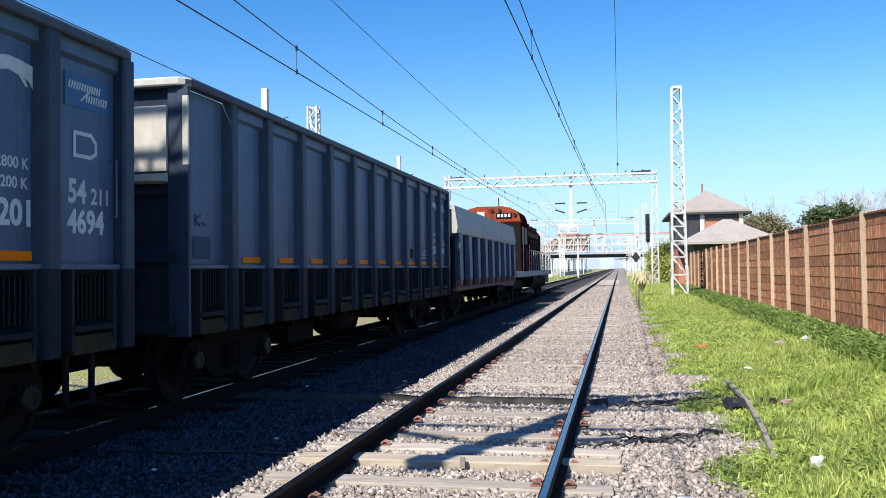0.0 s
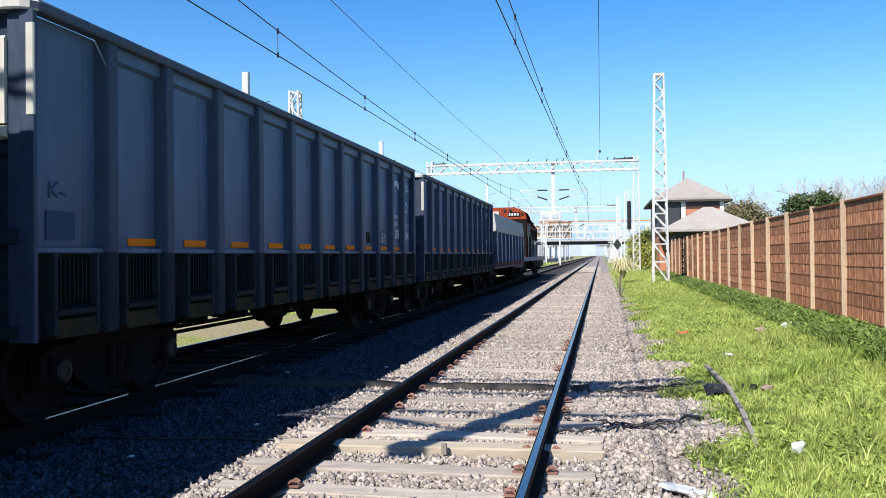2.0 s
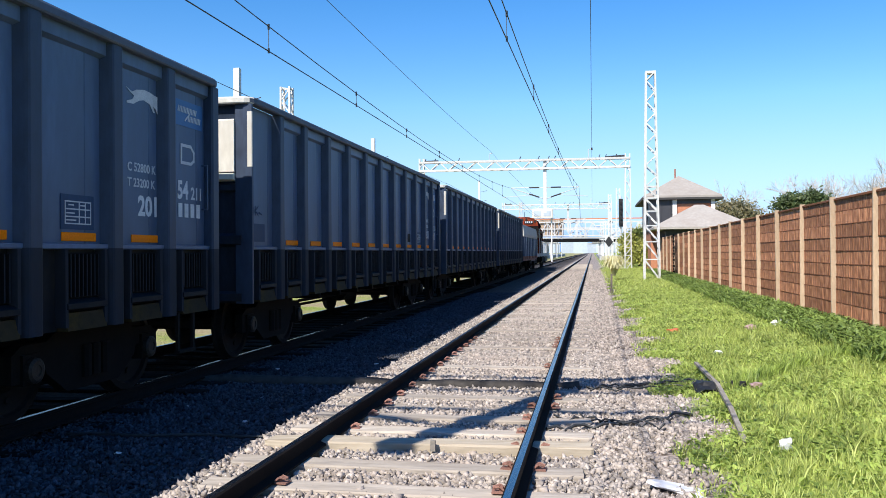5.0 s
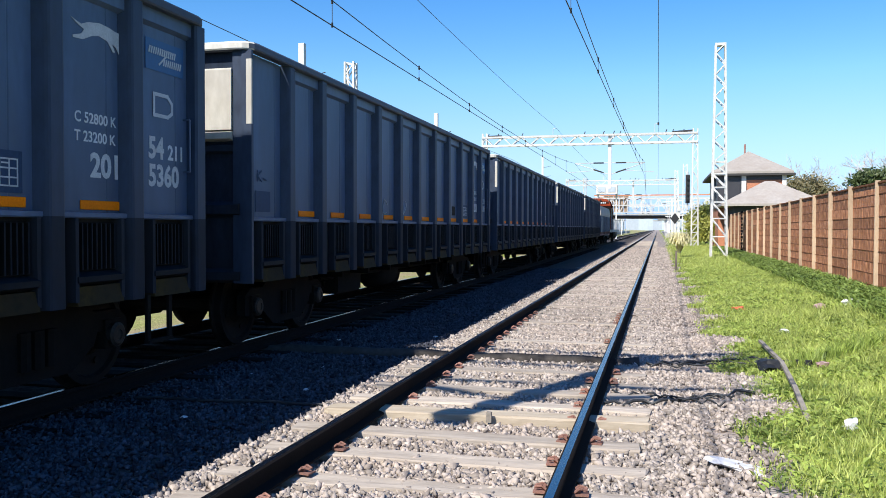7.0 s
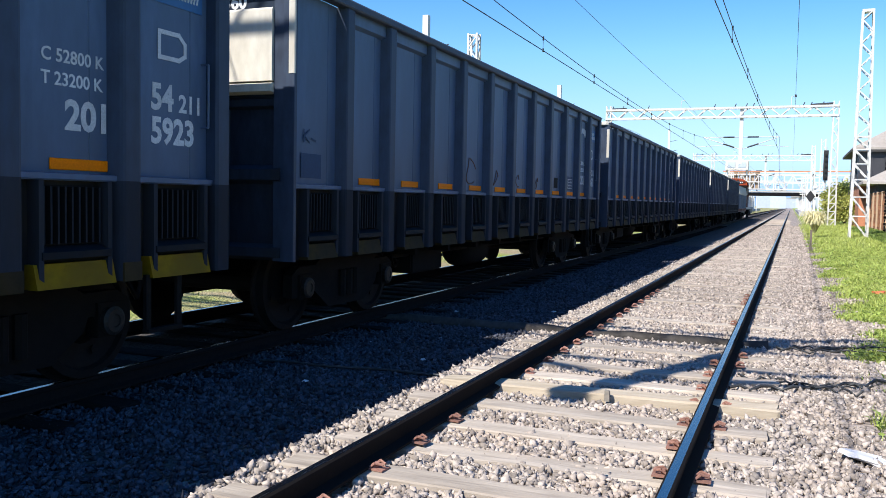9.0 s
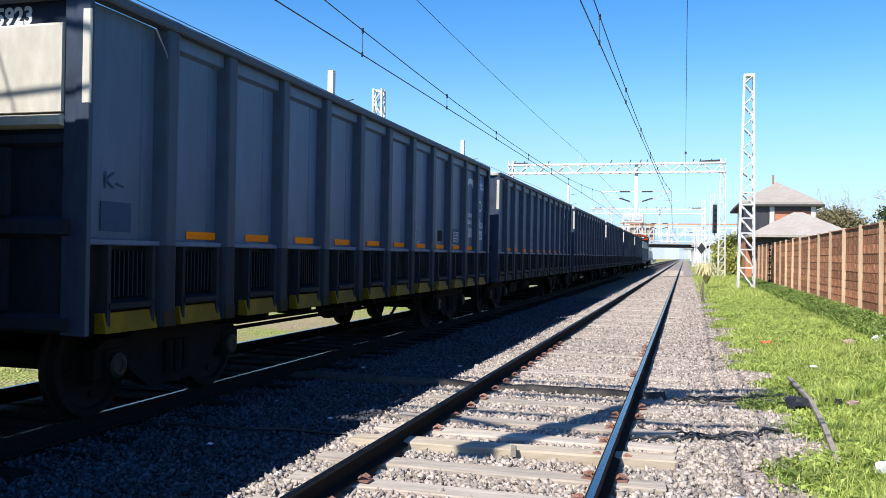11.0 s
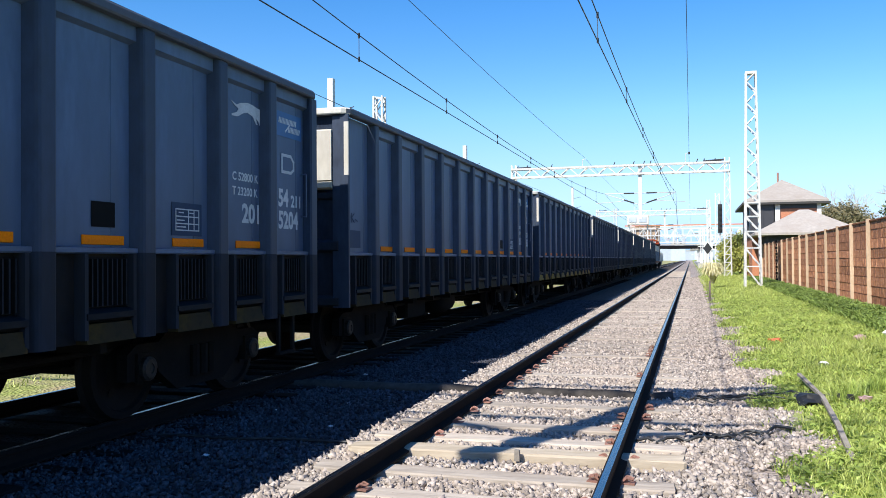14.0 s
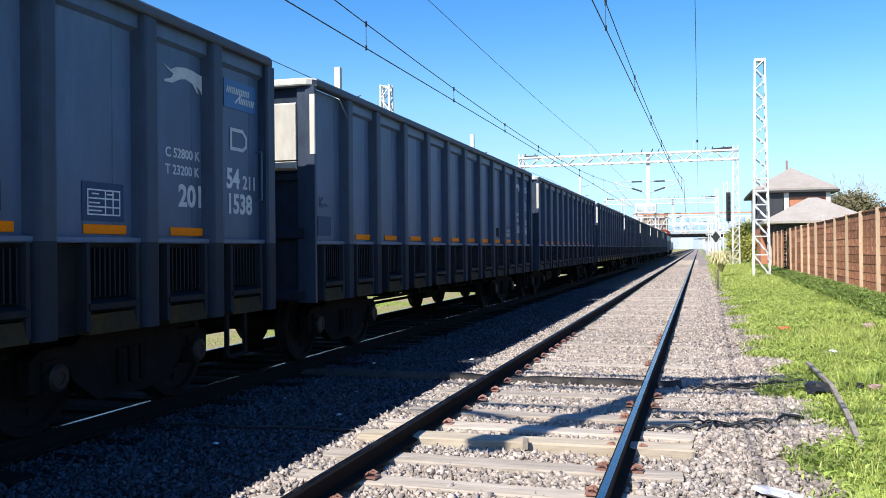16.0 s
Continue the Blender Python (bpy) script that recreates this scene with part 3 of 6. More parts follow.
def build_grass():
    tufts("grass", "long green grass growing along the fence", 0, verge(70000, 4.0, 14), 0.085, 0.008, GRASS, 0.6)
    tufts("grass", "long green grass growing along the fence", 0, verge(60000, 14, 32), 0.11, 0.013, GRASS, 0.6)
    tufts("grass", "long green grass growing beyond the mast", 0, verge(45000, 32, 80), 0.15, 0.028, GRASS, 0.5)
    tufts("weeds", "low broad-leaved green weeds in the grass", 0, verge(52000, 4.0, 16, clump=0.9), 0.075, 0.032, WEED, 0.7, True)
    tufts("weeds", "low broad-leaved green weeds in the grass", 0, verge(60000, 16, 45, clump=0.7), 0.10, 0.034, WEED, 0.7, True)
    tall = verge(4200, 11, 58, x0=4.7)
    tufts("tall_weeds", "taller weeds at the foot of the fence", 0, tuple(np.repeat(a, 9) + rng.normal(0, 0.05, len(a) * 9) for a in tall), 0.24, 0.034, FENCE_WEED, 0.7, True)
    clumps = verge(150, 4.5, 16, x0=2.6)
    tufts("grass_clumps", "tall tufts of grass", 0, tuple(np.repeat(a, 30) + rng.normal(0, 0.045, len(a) * 30) for a in clumps), 0.19, 0.009, GRASS, 0.7)
    t = rng.uniform(0, 1, 2600)  # taller growth added to cast a rut's dark line from the plank to the fence
    bank = (2.85 + 2.5 * t + rng.normal(0, 0.05, len(t)), 9.75 + 3.7 * t - 0.5 * t * t + rng.normal(0, 0.07, len(t)))
    tufts("bank_grass", "taller grass added for the shadow line of a rut", 0, bank, 0.17, 0.016, WEED, 0.5)
    x, y = rng.uniform(-13, -6.8, 60000), rng.uniform(3, 40, 60000)
    keep = np.sin(x * 1.3 + y * 0.5) + np.sin(y * 0.9 - x) + rng.normal(0, 0.7, len(x)) > 1.0
    tufts("grass", "patchy grass on the far side of the tracks", 0, (x[keep], y[keep]), 0.055, 0.02, GRASS, 0.8)
    x, y = rng.uniform(-30, -6.6, 30000), rng.uniform(45, 150, 30000)
    tufts("grass", "grass on the far side of the tracks", 0, (x, y), 0.25, 0.09, GRASS, 0.6)


# ---- train ----
PITCH, LENGTH, BAYS = 14.648, 13.72, 12
ENDS = (0.08, 1.13, 2.15)  # the end bays are narrower than the eight between them
MID_BAY = (LENGTH - 2 * ENDS[2]) / 8
POST_X, PANEL_X = 1.56, 1.455  # the posts' outer face and the panels' face, from the wagon's middle


def bay_y(i):
    """Where post i stands, counted from the trailing end; the leading end is y = 0."""
    if i <= 2:
        return -LENGTH + ENDS[i]
    return -ENDS[12 - i] if i >= 10 else -LENGTH + ENDS[2] + (i - 2) * MID_BAY


def bay_mid(i):
    return (bay_y(i) + bay_y(i + 1)) / 2


def side_profiles():
    """The meshes that repeat along a side, at the origin, facing +x."""
    bm = bmesh.new()
    extrude(bm, [(PANEL_X - 0.02, -0.14), (PANEL_X + 0.015, -0.125), (POST_X - 0.03, -0.098), (POST_X - 0.008, -0.085), (POST_X, -0.065), (POST_X, 0.065),
                 (POST_X - 0.008, 0.085), (POST_X - 0.03, 0.098), (PANEL_X + 0.015, 0.125), (PANEL_X - 0.02, 0.14)], "z", 0.80, 3.37)
    # below z 1.5 the post takes the darker tone
    bmesh.ops.bisect_plane(bm, geom=bm.verts[:] + bm.edges[:] + bm.faces[:], plane_co=(0, 0, 1.5), plane_no=(0, 0, 1))
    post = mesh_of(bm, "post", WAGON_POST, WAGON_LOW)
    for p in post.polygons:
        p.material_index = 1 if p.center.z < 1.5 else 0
    bm = bmesh.new()
    extrude(bm, [(PANEL_X - 0.04, -0.10), (POST_X - 0.02, -0.10), (POST_X, -0.08), (POST_X, 0.055), (POST_X - 0.02, 0.075), (PANEL_X - 0.04, 0.075)], "z", 0.80, 3.37)
    bmesh.ops.bisect_plane(bm, geom=bm.verts[:] + bm.edges[:] + bm.faces[:], plane_co=(0, 0, 1.5), plane_no=(0, 0, 1))
    corner = mesh_of(bm, "corner_post", WAGON_POST, WAGON_LOW)
    for p in corner.polygons:
        p.material_index = 1 if p.center.z < 1.5 else 0
    bm = bmesh.new()  # the trailing corner is set in, with a flange that faces the next wagon
    extrude(bm, [(PANEL_X - 0.13, -0.06), (PANEL_X - 0.02, -0.06), (PANEL_X, -0.05), (PANEL_X, 0.10), (PANEL_X - 0.05, 0.10), (PANEL_X - 0.05, -0.02), (PANEL_X - 0.13, -0.02)], "z", 0.80, 3.37)
    rear = mesh_of(bm, "corner_post", WAGON_POST)
    bm = bmesh.new()
    extrude(bm, [(PANEL_X - 0.015, -0.075), (POST_X - 0.006, -0.075), (POST_X, -0.07), (POST_X, -0.03), (PANEL_X - 0.015, -0.03)], "z", 0.80, 3.37)
    flange = mesh_of(bm, "flange", WAGON_POST)
    # pale strip painted where the sun reaches the upper flange
    bm = bmesh.new()
    extrude(bm, [(POST_X - 0.062, -0.079), (POST_X - 0.004, -0.079), (POST_X + 0.003, -0.072), (POST_X + 0.003, -0.055), (POST_X - 0.062, -0.055)], "z", 2.56, 3.27)
    patch = mesh_of(bm, "flange_plate", SUNLIT_PAINT)

    def bay_set(h):
        # upper panel: slightly bowed sheet with a vertical seam and a return under the rim
        bm = bmesh.new()
        extrude(bm, [(PANEL_X - 0.05, -h), (PANEL_X - 0.012, -h), (PANEL_X, -h * 0.5), (PANEL_X + 0.003, 0.2), (PANEL_X - 0.004, 0.21), (PANEL_X + 0.003, 0.22),
                     (PANEL_X - 0.012, h), (PANEL_X - 0.05, h)], "z", 1.52, 3.37)
        panel = mesh_of(bm, "side_panel", WAGON)
        bm = bmesh.new()
        extrude(bm, [(PANEL_X, 3.22), (PANEL_X + 0.05, 3.25), (PANEL_X + 0.05, 3.37), (PANEL_X, 3.37)], "y", -h + 0.1, h - 0.1)
        lip = mesh_of(bm, "panel_lip", WAGON)
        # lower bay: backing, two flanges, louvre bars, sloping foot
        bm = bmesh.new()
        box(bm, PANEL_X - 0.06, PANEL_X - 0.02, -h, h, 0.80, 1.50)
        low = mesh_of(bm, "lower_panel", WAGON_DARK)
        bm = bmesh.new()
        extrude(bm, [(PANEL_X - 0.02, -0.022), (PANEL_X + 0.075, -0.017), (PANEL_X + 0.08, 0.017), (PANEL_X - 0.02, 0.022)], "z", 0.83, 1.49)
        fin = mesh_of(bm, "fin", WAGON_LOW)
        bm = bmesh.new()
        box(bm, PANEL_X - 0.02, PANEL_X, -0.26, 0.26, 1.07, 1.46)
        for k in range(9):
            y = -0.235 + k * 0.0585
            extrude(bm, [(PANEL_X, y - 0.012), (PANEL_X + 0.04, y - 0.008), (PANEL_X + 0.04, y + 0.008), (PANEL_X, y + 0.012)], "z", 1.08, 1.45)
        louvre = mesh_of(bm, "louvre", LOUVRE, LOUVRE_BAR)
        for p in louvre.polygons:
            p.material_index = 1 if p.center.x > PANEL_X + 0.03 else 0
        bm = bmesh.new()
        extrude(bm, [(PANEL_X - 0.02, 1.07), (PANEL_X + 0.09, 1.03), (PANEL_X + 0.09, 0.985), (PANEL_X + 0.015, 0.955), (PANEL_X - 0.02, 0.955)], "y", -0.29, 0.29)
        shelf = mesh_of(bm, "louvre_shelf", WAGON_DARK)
        bm = bmesh.new()
        extrude(bm, [(PANEL_X - 0.02, 0.95), (PANEL_X + 0.055, 0.95), (PANEL_X + 0.085, 0.80), (PANEL_X - 0.02, 0.80)], "y", -0.29, 0.29)
        foot = mesh_of(bm, "yellow_foot", YELLOW_OLD)
        bm = bmesh.new()
        box(bm, PANEL_X - 0.0, PANEL_X + 0.012, -0.25, 0.25, 1.56, 1.635)
        bmesh.ops.bevel(bm, geom=list(bm.edges), offset=0.004, segments=1, affect="EDGES")
        refl = mesh_of(bm, "reflector", ORANGE)
        return dict(fin=fin, panel=panel, lip=lip, low=low, louvre=louvre, shelf=shelf, foot=foot, refl=refl)

    widths = {i: round((bay_y(i + 1) - bay_y(i)) / 2, 4) for i in range(BAYS)}
    sets = {h: bay_set(h) for h in set(widths.values())}
    return dict(post=post, corner=corner, rear=rear, flange=flange, patch=patch, bays=[sets[widths[i]] for i in range(BAYS)])


def rim_mesh():
    """The rounded rim that runs round the open top."""
    bm = bmesh.new()
    sect = [(-0.06, 3.37), (0.05, 3.37), (0.062, 3.385), (0.062, 3.44), (0.045, 3.46), (-0.05, 3.46), (-0.06, 3.45)]
    hx, y0, y1, r = POST_X - 0.035, -LENGTH + 0.04, -0.04, 0.12
    ring = []
    for cx, cy, a0 in ((hx - r, y1 - r, 0), (-hx + r, y1 - r, 90), (-hx + r, y0 + r, 180), (hx - r, y0 + r, 270)):
        for k in range(5):
            a = radians(a0 + k * 22.5)
            ring.append((cx, cy, math.cos(a), math.sin(a), r))
    rows = []
    for cx, cy, ca, sa, rr in ring:
        rows.append([bm.verts.new((cx + ca * (rr + o), cy + sa * (rr + o), z)) for o, z in sect])
    for a, b in zip(rows, rows[1:] + rows[:1]):
        for i in range(len(sect)):
            j = (i + 1) % len(sect)
            bm.faces.new((a[i], b[i], b[j], a[j]))
    me = mesh_of(bm, "top_rim", RIM, SUNLIT_PAINT)
    # the rim's trailing end gets the pale colour of sunlit paint
    for p in me.polygons:
        p.material_index = 1 if p.center.y < -LENGTH + 0.13 and p.center.z > 3.375 and abs(p.normal.x) < 0.75 else 0
    return me


def end_mesh():
    """An end wall facing -y at the origin, with its horizontal ribs."""
    bm = bmesh.new()
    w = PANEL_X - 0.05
    # the darker tone stands in for shade in the gap between wagons
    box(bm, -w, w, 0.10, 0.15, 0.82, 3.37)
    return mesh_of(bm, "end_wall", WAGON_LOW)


def end_ribs():
    """The ribs on an end wall, each a mesh."""
    # ribs share the wall's tone, darkened for the gap's shade
    w, made = PANEL_X - 0.05, []
    for z, d, t in ((2.30, 0.06, 0.06), (1.62, 0.10, 0.09), (0.88, 0.08, 0.08)):
        bm = bmesh.new()
        extrude(bm, [(0.10, z - t), (0.10 - d * 0.8, z - t * 0.55), (0.10 - d * 0.8, z + t * 0.55), (0.10, z + t)], "x", -w, w)
        made.append(mesh_of(bm, "end_rib", WAGON_LOW))
    for x in (-0.75, 0.75):
        for z0, z1 in ((0.97, 1.53), (1.71, 2.24)):
            bm = bmesh.new()
            box(bm, x - 0.05, x + 0.05, 0.03, 0.10, z0, z1)
            made.append(mesh_of(bm, "end_rib", WAGON_LOW))
    return made


def plate_mesh():
    """The board across the upper end, coloured pale for the sun on it, with a rib along its foot."""
    bm = bmesh.new()
    w = PANEL_X - 0.135
    extrude(bm, [(0.02, 2.50), (0.02, 3.16), (0.035, 3.18), (0.10, 3.18), (0.10, 2.50)], "x", -w, w)
    extrude(bm, [(0.0, 2.40), (0.0, 2.47), (0.10, 2.50), (0.10, 2.38)], "x", -w, w)
    return mesh_of(bm, "end_plate", SUNLIT_PAINT)


def wheelset_meshes():
    bm = bmesh.new()
    lathe_x(bm, [(0.80, 0.50), (0.835, 0.502), (0.85, 0.475), (0.93, 0.46), (0.935, 0.40), (0.90, 0.38), (0.885, 0.20), (0.93, 0.13), (0.93, 0.05), (0.80, 0.05), (0.80, 0.2), (0.84, 0.38), (0.80, 0.40)], 28)
    for a in range(4):
        c, s = math.cos(a * math.pi / 2), math.sin(a * math.pi / 2)
        bar(bm, (0.90, c * 0.27, s * 0.27), (0.912, c * 0.27, s * 0.27), 0.07, n=6)
    wheel = mesh_of(bm, "wheel", TREAD)
    bm = bmesh.new()
    lathe_x(bm, [(-1.2, 0.055), (-0.8, 0.08), (0.8, 0.08), (1.2, 0.055)], 10)
    axle = mesh_of(bm, "axle", UNDER)
    return wheel, axle


def bogie_mesh():
    """A three-piece bogie: two cast side frames, bolster, springs, axle boxes, brake beams."""
    bm = bmesh.new()
    prof = [(-1.18, 0.36), (-1.18, 0.60), (-1.05, 0.68), (-0.72, 0.68), (-0.52, 0.80), (0.52, 0.80), (0.72, 0.68), (1.05, 0.68), (1.18, 0.60), (1.18, 0.36), (1.05, 0.36),
            (1.02, 0.50), (0.76, 0.50), (0.72, 0.40), (0.42, 0.20), (-0.42, 0.20), (-0.72, 0.40), (-0.76, 0.50), (-1.02, 0.50), (-1.05, 0.36)]
    for s in (-1, 1):
        a, b = sorted((s * 1.02, s * 1.13))
        extrude(bm, prof, "x", a, b)
        for y in (-0.15, 0.0, 0.15):
            bar(bm, (s * 1.14, y, 0.30), (s * 1.14, y, 0.60), 0.11, n=8)
        for y in (-0.95, 0.95):
            box(bm, s * 1.10 - 0.06, s * 1.10 + 0.06, y - 0.12, y + 0.12, 0.34, 0.60)
    box(bm, -1.05, 1.05, -0.2, 0.2, 0.52, 0.80)
    for y in (-0.42, 0.42):
        box(bm, -0.85, 0.85, y - 0.04, y + 0.04, 0.34, 0.44)
        for s in (-0.87, 0.87):
            box(bm, s - 0.06, s + 0.06, y - (0.08 if y > 0 else -0.02), y + (0.08 if y < 0 else -0.02) + 0.06, 0.28, 0.58)
    return mesh_of(bm, "bogie_frame", UNDER)


def cap_mesh():
    bm = bmesh.new()
    lathe_x(bm, [(1.15, 0.11), (1.20, 0.11), (1.215, 0.085), (1.215, 0.05), (1.205, 0.045)], 16)
    return mesh_of(bm, "axle_cap", HUB)


def coupler_mesh():
    bm = bmesh.new()
    box(bm, -0.07, 0.07, -0.1, 0.30, 0.66, 0.80)
    extrude(bm, [(-0.13, 0.30), (0.11, 0.30), (0.15, 0.42), (0.06, 0.50), (0.02, 0.42), (-0.06, 0.40), (-0.10, 0.50), (-0.16, 0.46)], "z", 0.60, 0.86)
    bar(bm, (0.35, 0.0, 0.78), (0.32, 0.28, 0.45), 0.045, n=6)
    bar(bm, (0.32, 0.28, 0.45), (0.25, 0.42, 0.62), 0.045, n=6)
    return mesh_of(bm, "coupler", UNDER)


def build_underframe(w):
    """Centre sill, cross bearers, brake gear and pipes below the floor."""
    def piece(name, make):
        bm = bmesh.new()
        make(bm)
        part(name, bm, UNDER, w)
    piece("centre_sill", lambda bm: box(bm, -0.22, 0.22, -LENGTH + 0.1, -0.1, 0.62, 0.84))
    for y in (-1.88, -LENGTH + 1.88):
        piece("bolster", lambda bm: box(bm, -1.4, 1.4, y - 0.2, y + 0.2, 0.80, 0.838))
    for y in np.arange(-LENGTH + 3.2, -3, 1.13):
        piece("cross_bearer", lambda bm: box(bm, -1.42, 1.42, y - 0.04, y + 0.04, 0.70, 0.838))
    piece("air_reservoir", lambda bm: bar(bm, (0.75, -6.6, 0.64), (0.75, -7.35, 0.64), 0.34, n=12))
    piece("brake_cylinder", lambda bm: bar(bm, (-0.6, -7.6, 0.55), (-0.6, -8.5, 0.55), 0.38, n=12))
    piece("valve_box", lambda bm: box(bm, 0.55, 0.8, -7.3, -6.95, 0.56, 0.72))
    piece("valve_box", lambda bm: box(bm, 0.3, 0.5, -8.05, -7.8, 0.58, 0.72))
    piece("brake_pipe", lambda bm: bar(bm, (1.05, -3.2, 0.66), (1.05, -LENGTH + 3.2, 0.66), 0.05, n=6))
    piece("brake_rod", lambda bm: bar(bm, (0.5, -3.0, 0.50), (0.5, -LENGTH + 3.0, 0.50), 0.05, n=6))


def hanging_gear(w):
    """The long brake reservoir, the equipment box and the looped hoses that hang below some of the wagons."""
    bm = bmesh.new()
    rows = [(-7.86, 0.10), (-7.81, 0.19), (-7.70, 0.25), (-6.80, 0.25), (-6.68, 0.19), (-6.62, 0.10)]
    lathe_x(bm, rows, 18)
    bmesh.ops.rotate(bm, verts=bm.verts, matrix=Matrix.Rotation(radians(90), 3, "Z"))
    part("long_reservoir", bm, UNDER, w, "grimy domed air reservoir", pose(0.86, 0, 0.60), smooth=True)
    bm = bmesh.new()
    box(bm, 0.55, 1.12, -10.0, -8.92, 0.40, 0.80)
    bmesh.ops.bevel(bm, geom=list(bm.edges), offset=0.025, segments=2, affect="EDGES")
    for y in (-9.6, -8.98):
        box(bm, 0.70, 0.78, y - 0.03, y + 0.03, 0.78, 0.84)
    part("equipment_box", bm, UNDER, w, "grimy equipment box")
    for y0, dy, low in ((-10.35, 0.34, 0.30), (-10.28, 0.30, 0.22), (-8.84, 0.16, 0.42), (-8.78, 0.12, 0.30)):
        me = wire("hose", "", [(0.95, y0 + dy * q / 10, 0.80 - low * math.sin(q / 10 * math.pi)) for q in range(11)], 0.016)
        me.materials[0] = UNDER
        part("hose", me, None, w)
    bm = bmesh.new()
    bar(bm, (0.4, -8.5, 0.70), (0.4, -3.4, 0.66), 0.07, n=6), box(bm, 0.2, 0.5, -5.3, -4.9, 0.52, 0.72)
    part("brake_valve", bm, UNDER, w)


def step_mesh():
    """A stirrup step with a grab rail above it."""
    bm = bmesh.new()
    for y in (-0.17, 0.17):
        bar(bm, (1.5, y, 0.82), (1.5, y, 0.40), 0.03, 0.05)
    bar(bm, (1.5, -0.19, 0.40), (1.5, 0.19, 0.40), 0.06, 0.03)
    return mesh_of(bm, "step", UNDER)


def grab_mesh():
    bm = bmesh.new()
    pts = [(PANEL_X, 0, 1.95), (PANEL_X + 0.07, 0, 1.95), (PANEL_X + 0.07, 0, 2.45), (PANEL_X, 0, 2.45)]
    for a, b in zip(pts, pts[1:]):
        bar(bm, a, b, 0.018, n=6)
    return mesh_of(bm, "grab_rail", WAGON)


def flat_shape(pts, mat, name):
    """A thin flat shape in the plane of a side: points (along, up)."""
    bm = bmesh.new()
    extrude(bm, pts, "x", 0.0, 0.003)
    return mesh_of(bm, name, mat)


def strokes(lines, w, mat, name):
    """Flat painted lines of width w in the plane of a side: points (along, up)."""
    bm = bmesh.new()
    for line in lines:
        for (a, b), (c, d) in zip(line, line[1:]):
            n = math.hypot(c - a, d - b) or 1.0
            ux, uy = (c - a) / n * w * 0.4, (d - b) / n * w * 0.4
            px, py = -(d - b) / n * w / 2, (c - a) / n * w / 2
            extrude(bm, [(a - ux + px, b - uy + py), (a - ux - px, b - uy - py), (c + ux - px, d + uy - py), (c + ux + px, d + uy + py)], "x", 0.0, 0.003)
    return mesh_of(bm, name, mat)


def dog_mesh():
    """The leaping animal emblem, as a plain flat shape."""
    pts = [(0.0, 0.27), (0.12, 0.225), (0.20, 0.25), (0.34, 0.26), (0.46, 0.24), (0.54, 0.215), (0.62, 0.20), (0.66, 0.165), (0.60, 0.145), (0.605, 0.10), (0.66, -0.02),
           (0.63, -0.02), (0.565, 0.07), (0.51, 0.10), (0.55, 0.03), (0.52, 0.03), (0.45, 0.115), (0.34, 0.15), (0.25, 0.14), (0.14, 0.10), (0.02, 0.105),
           (0.02, 0.125), (0.12, 0.145), (0.155, 0.185), (0.09, 0.212)]
    return flat_shape([(x, z * 0.95 - 0.15 + 0.10 * x) for x, z in pts[::-1]], WHITE_MARK, "emblem")


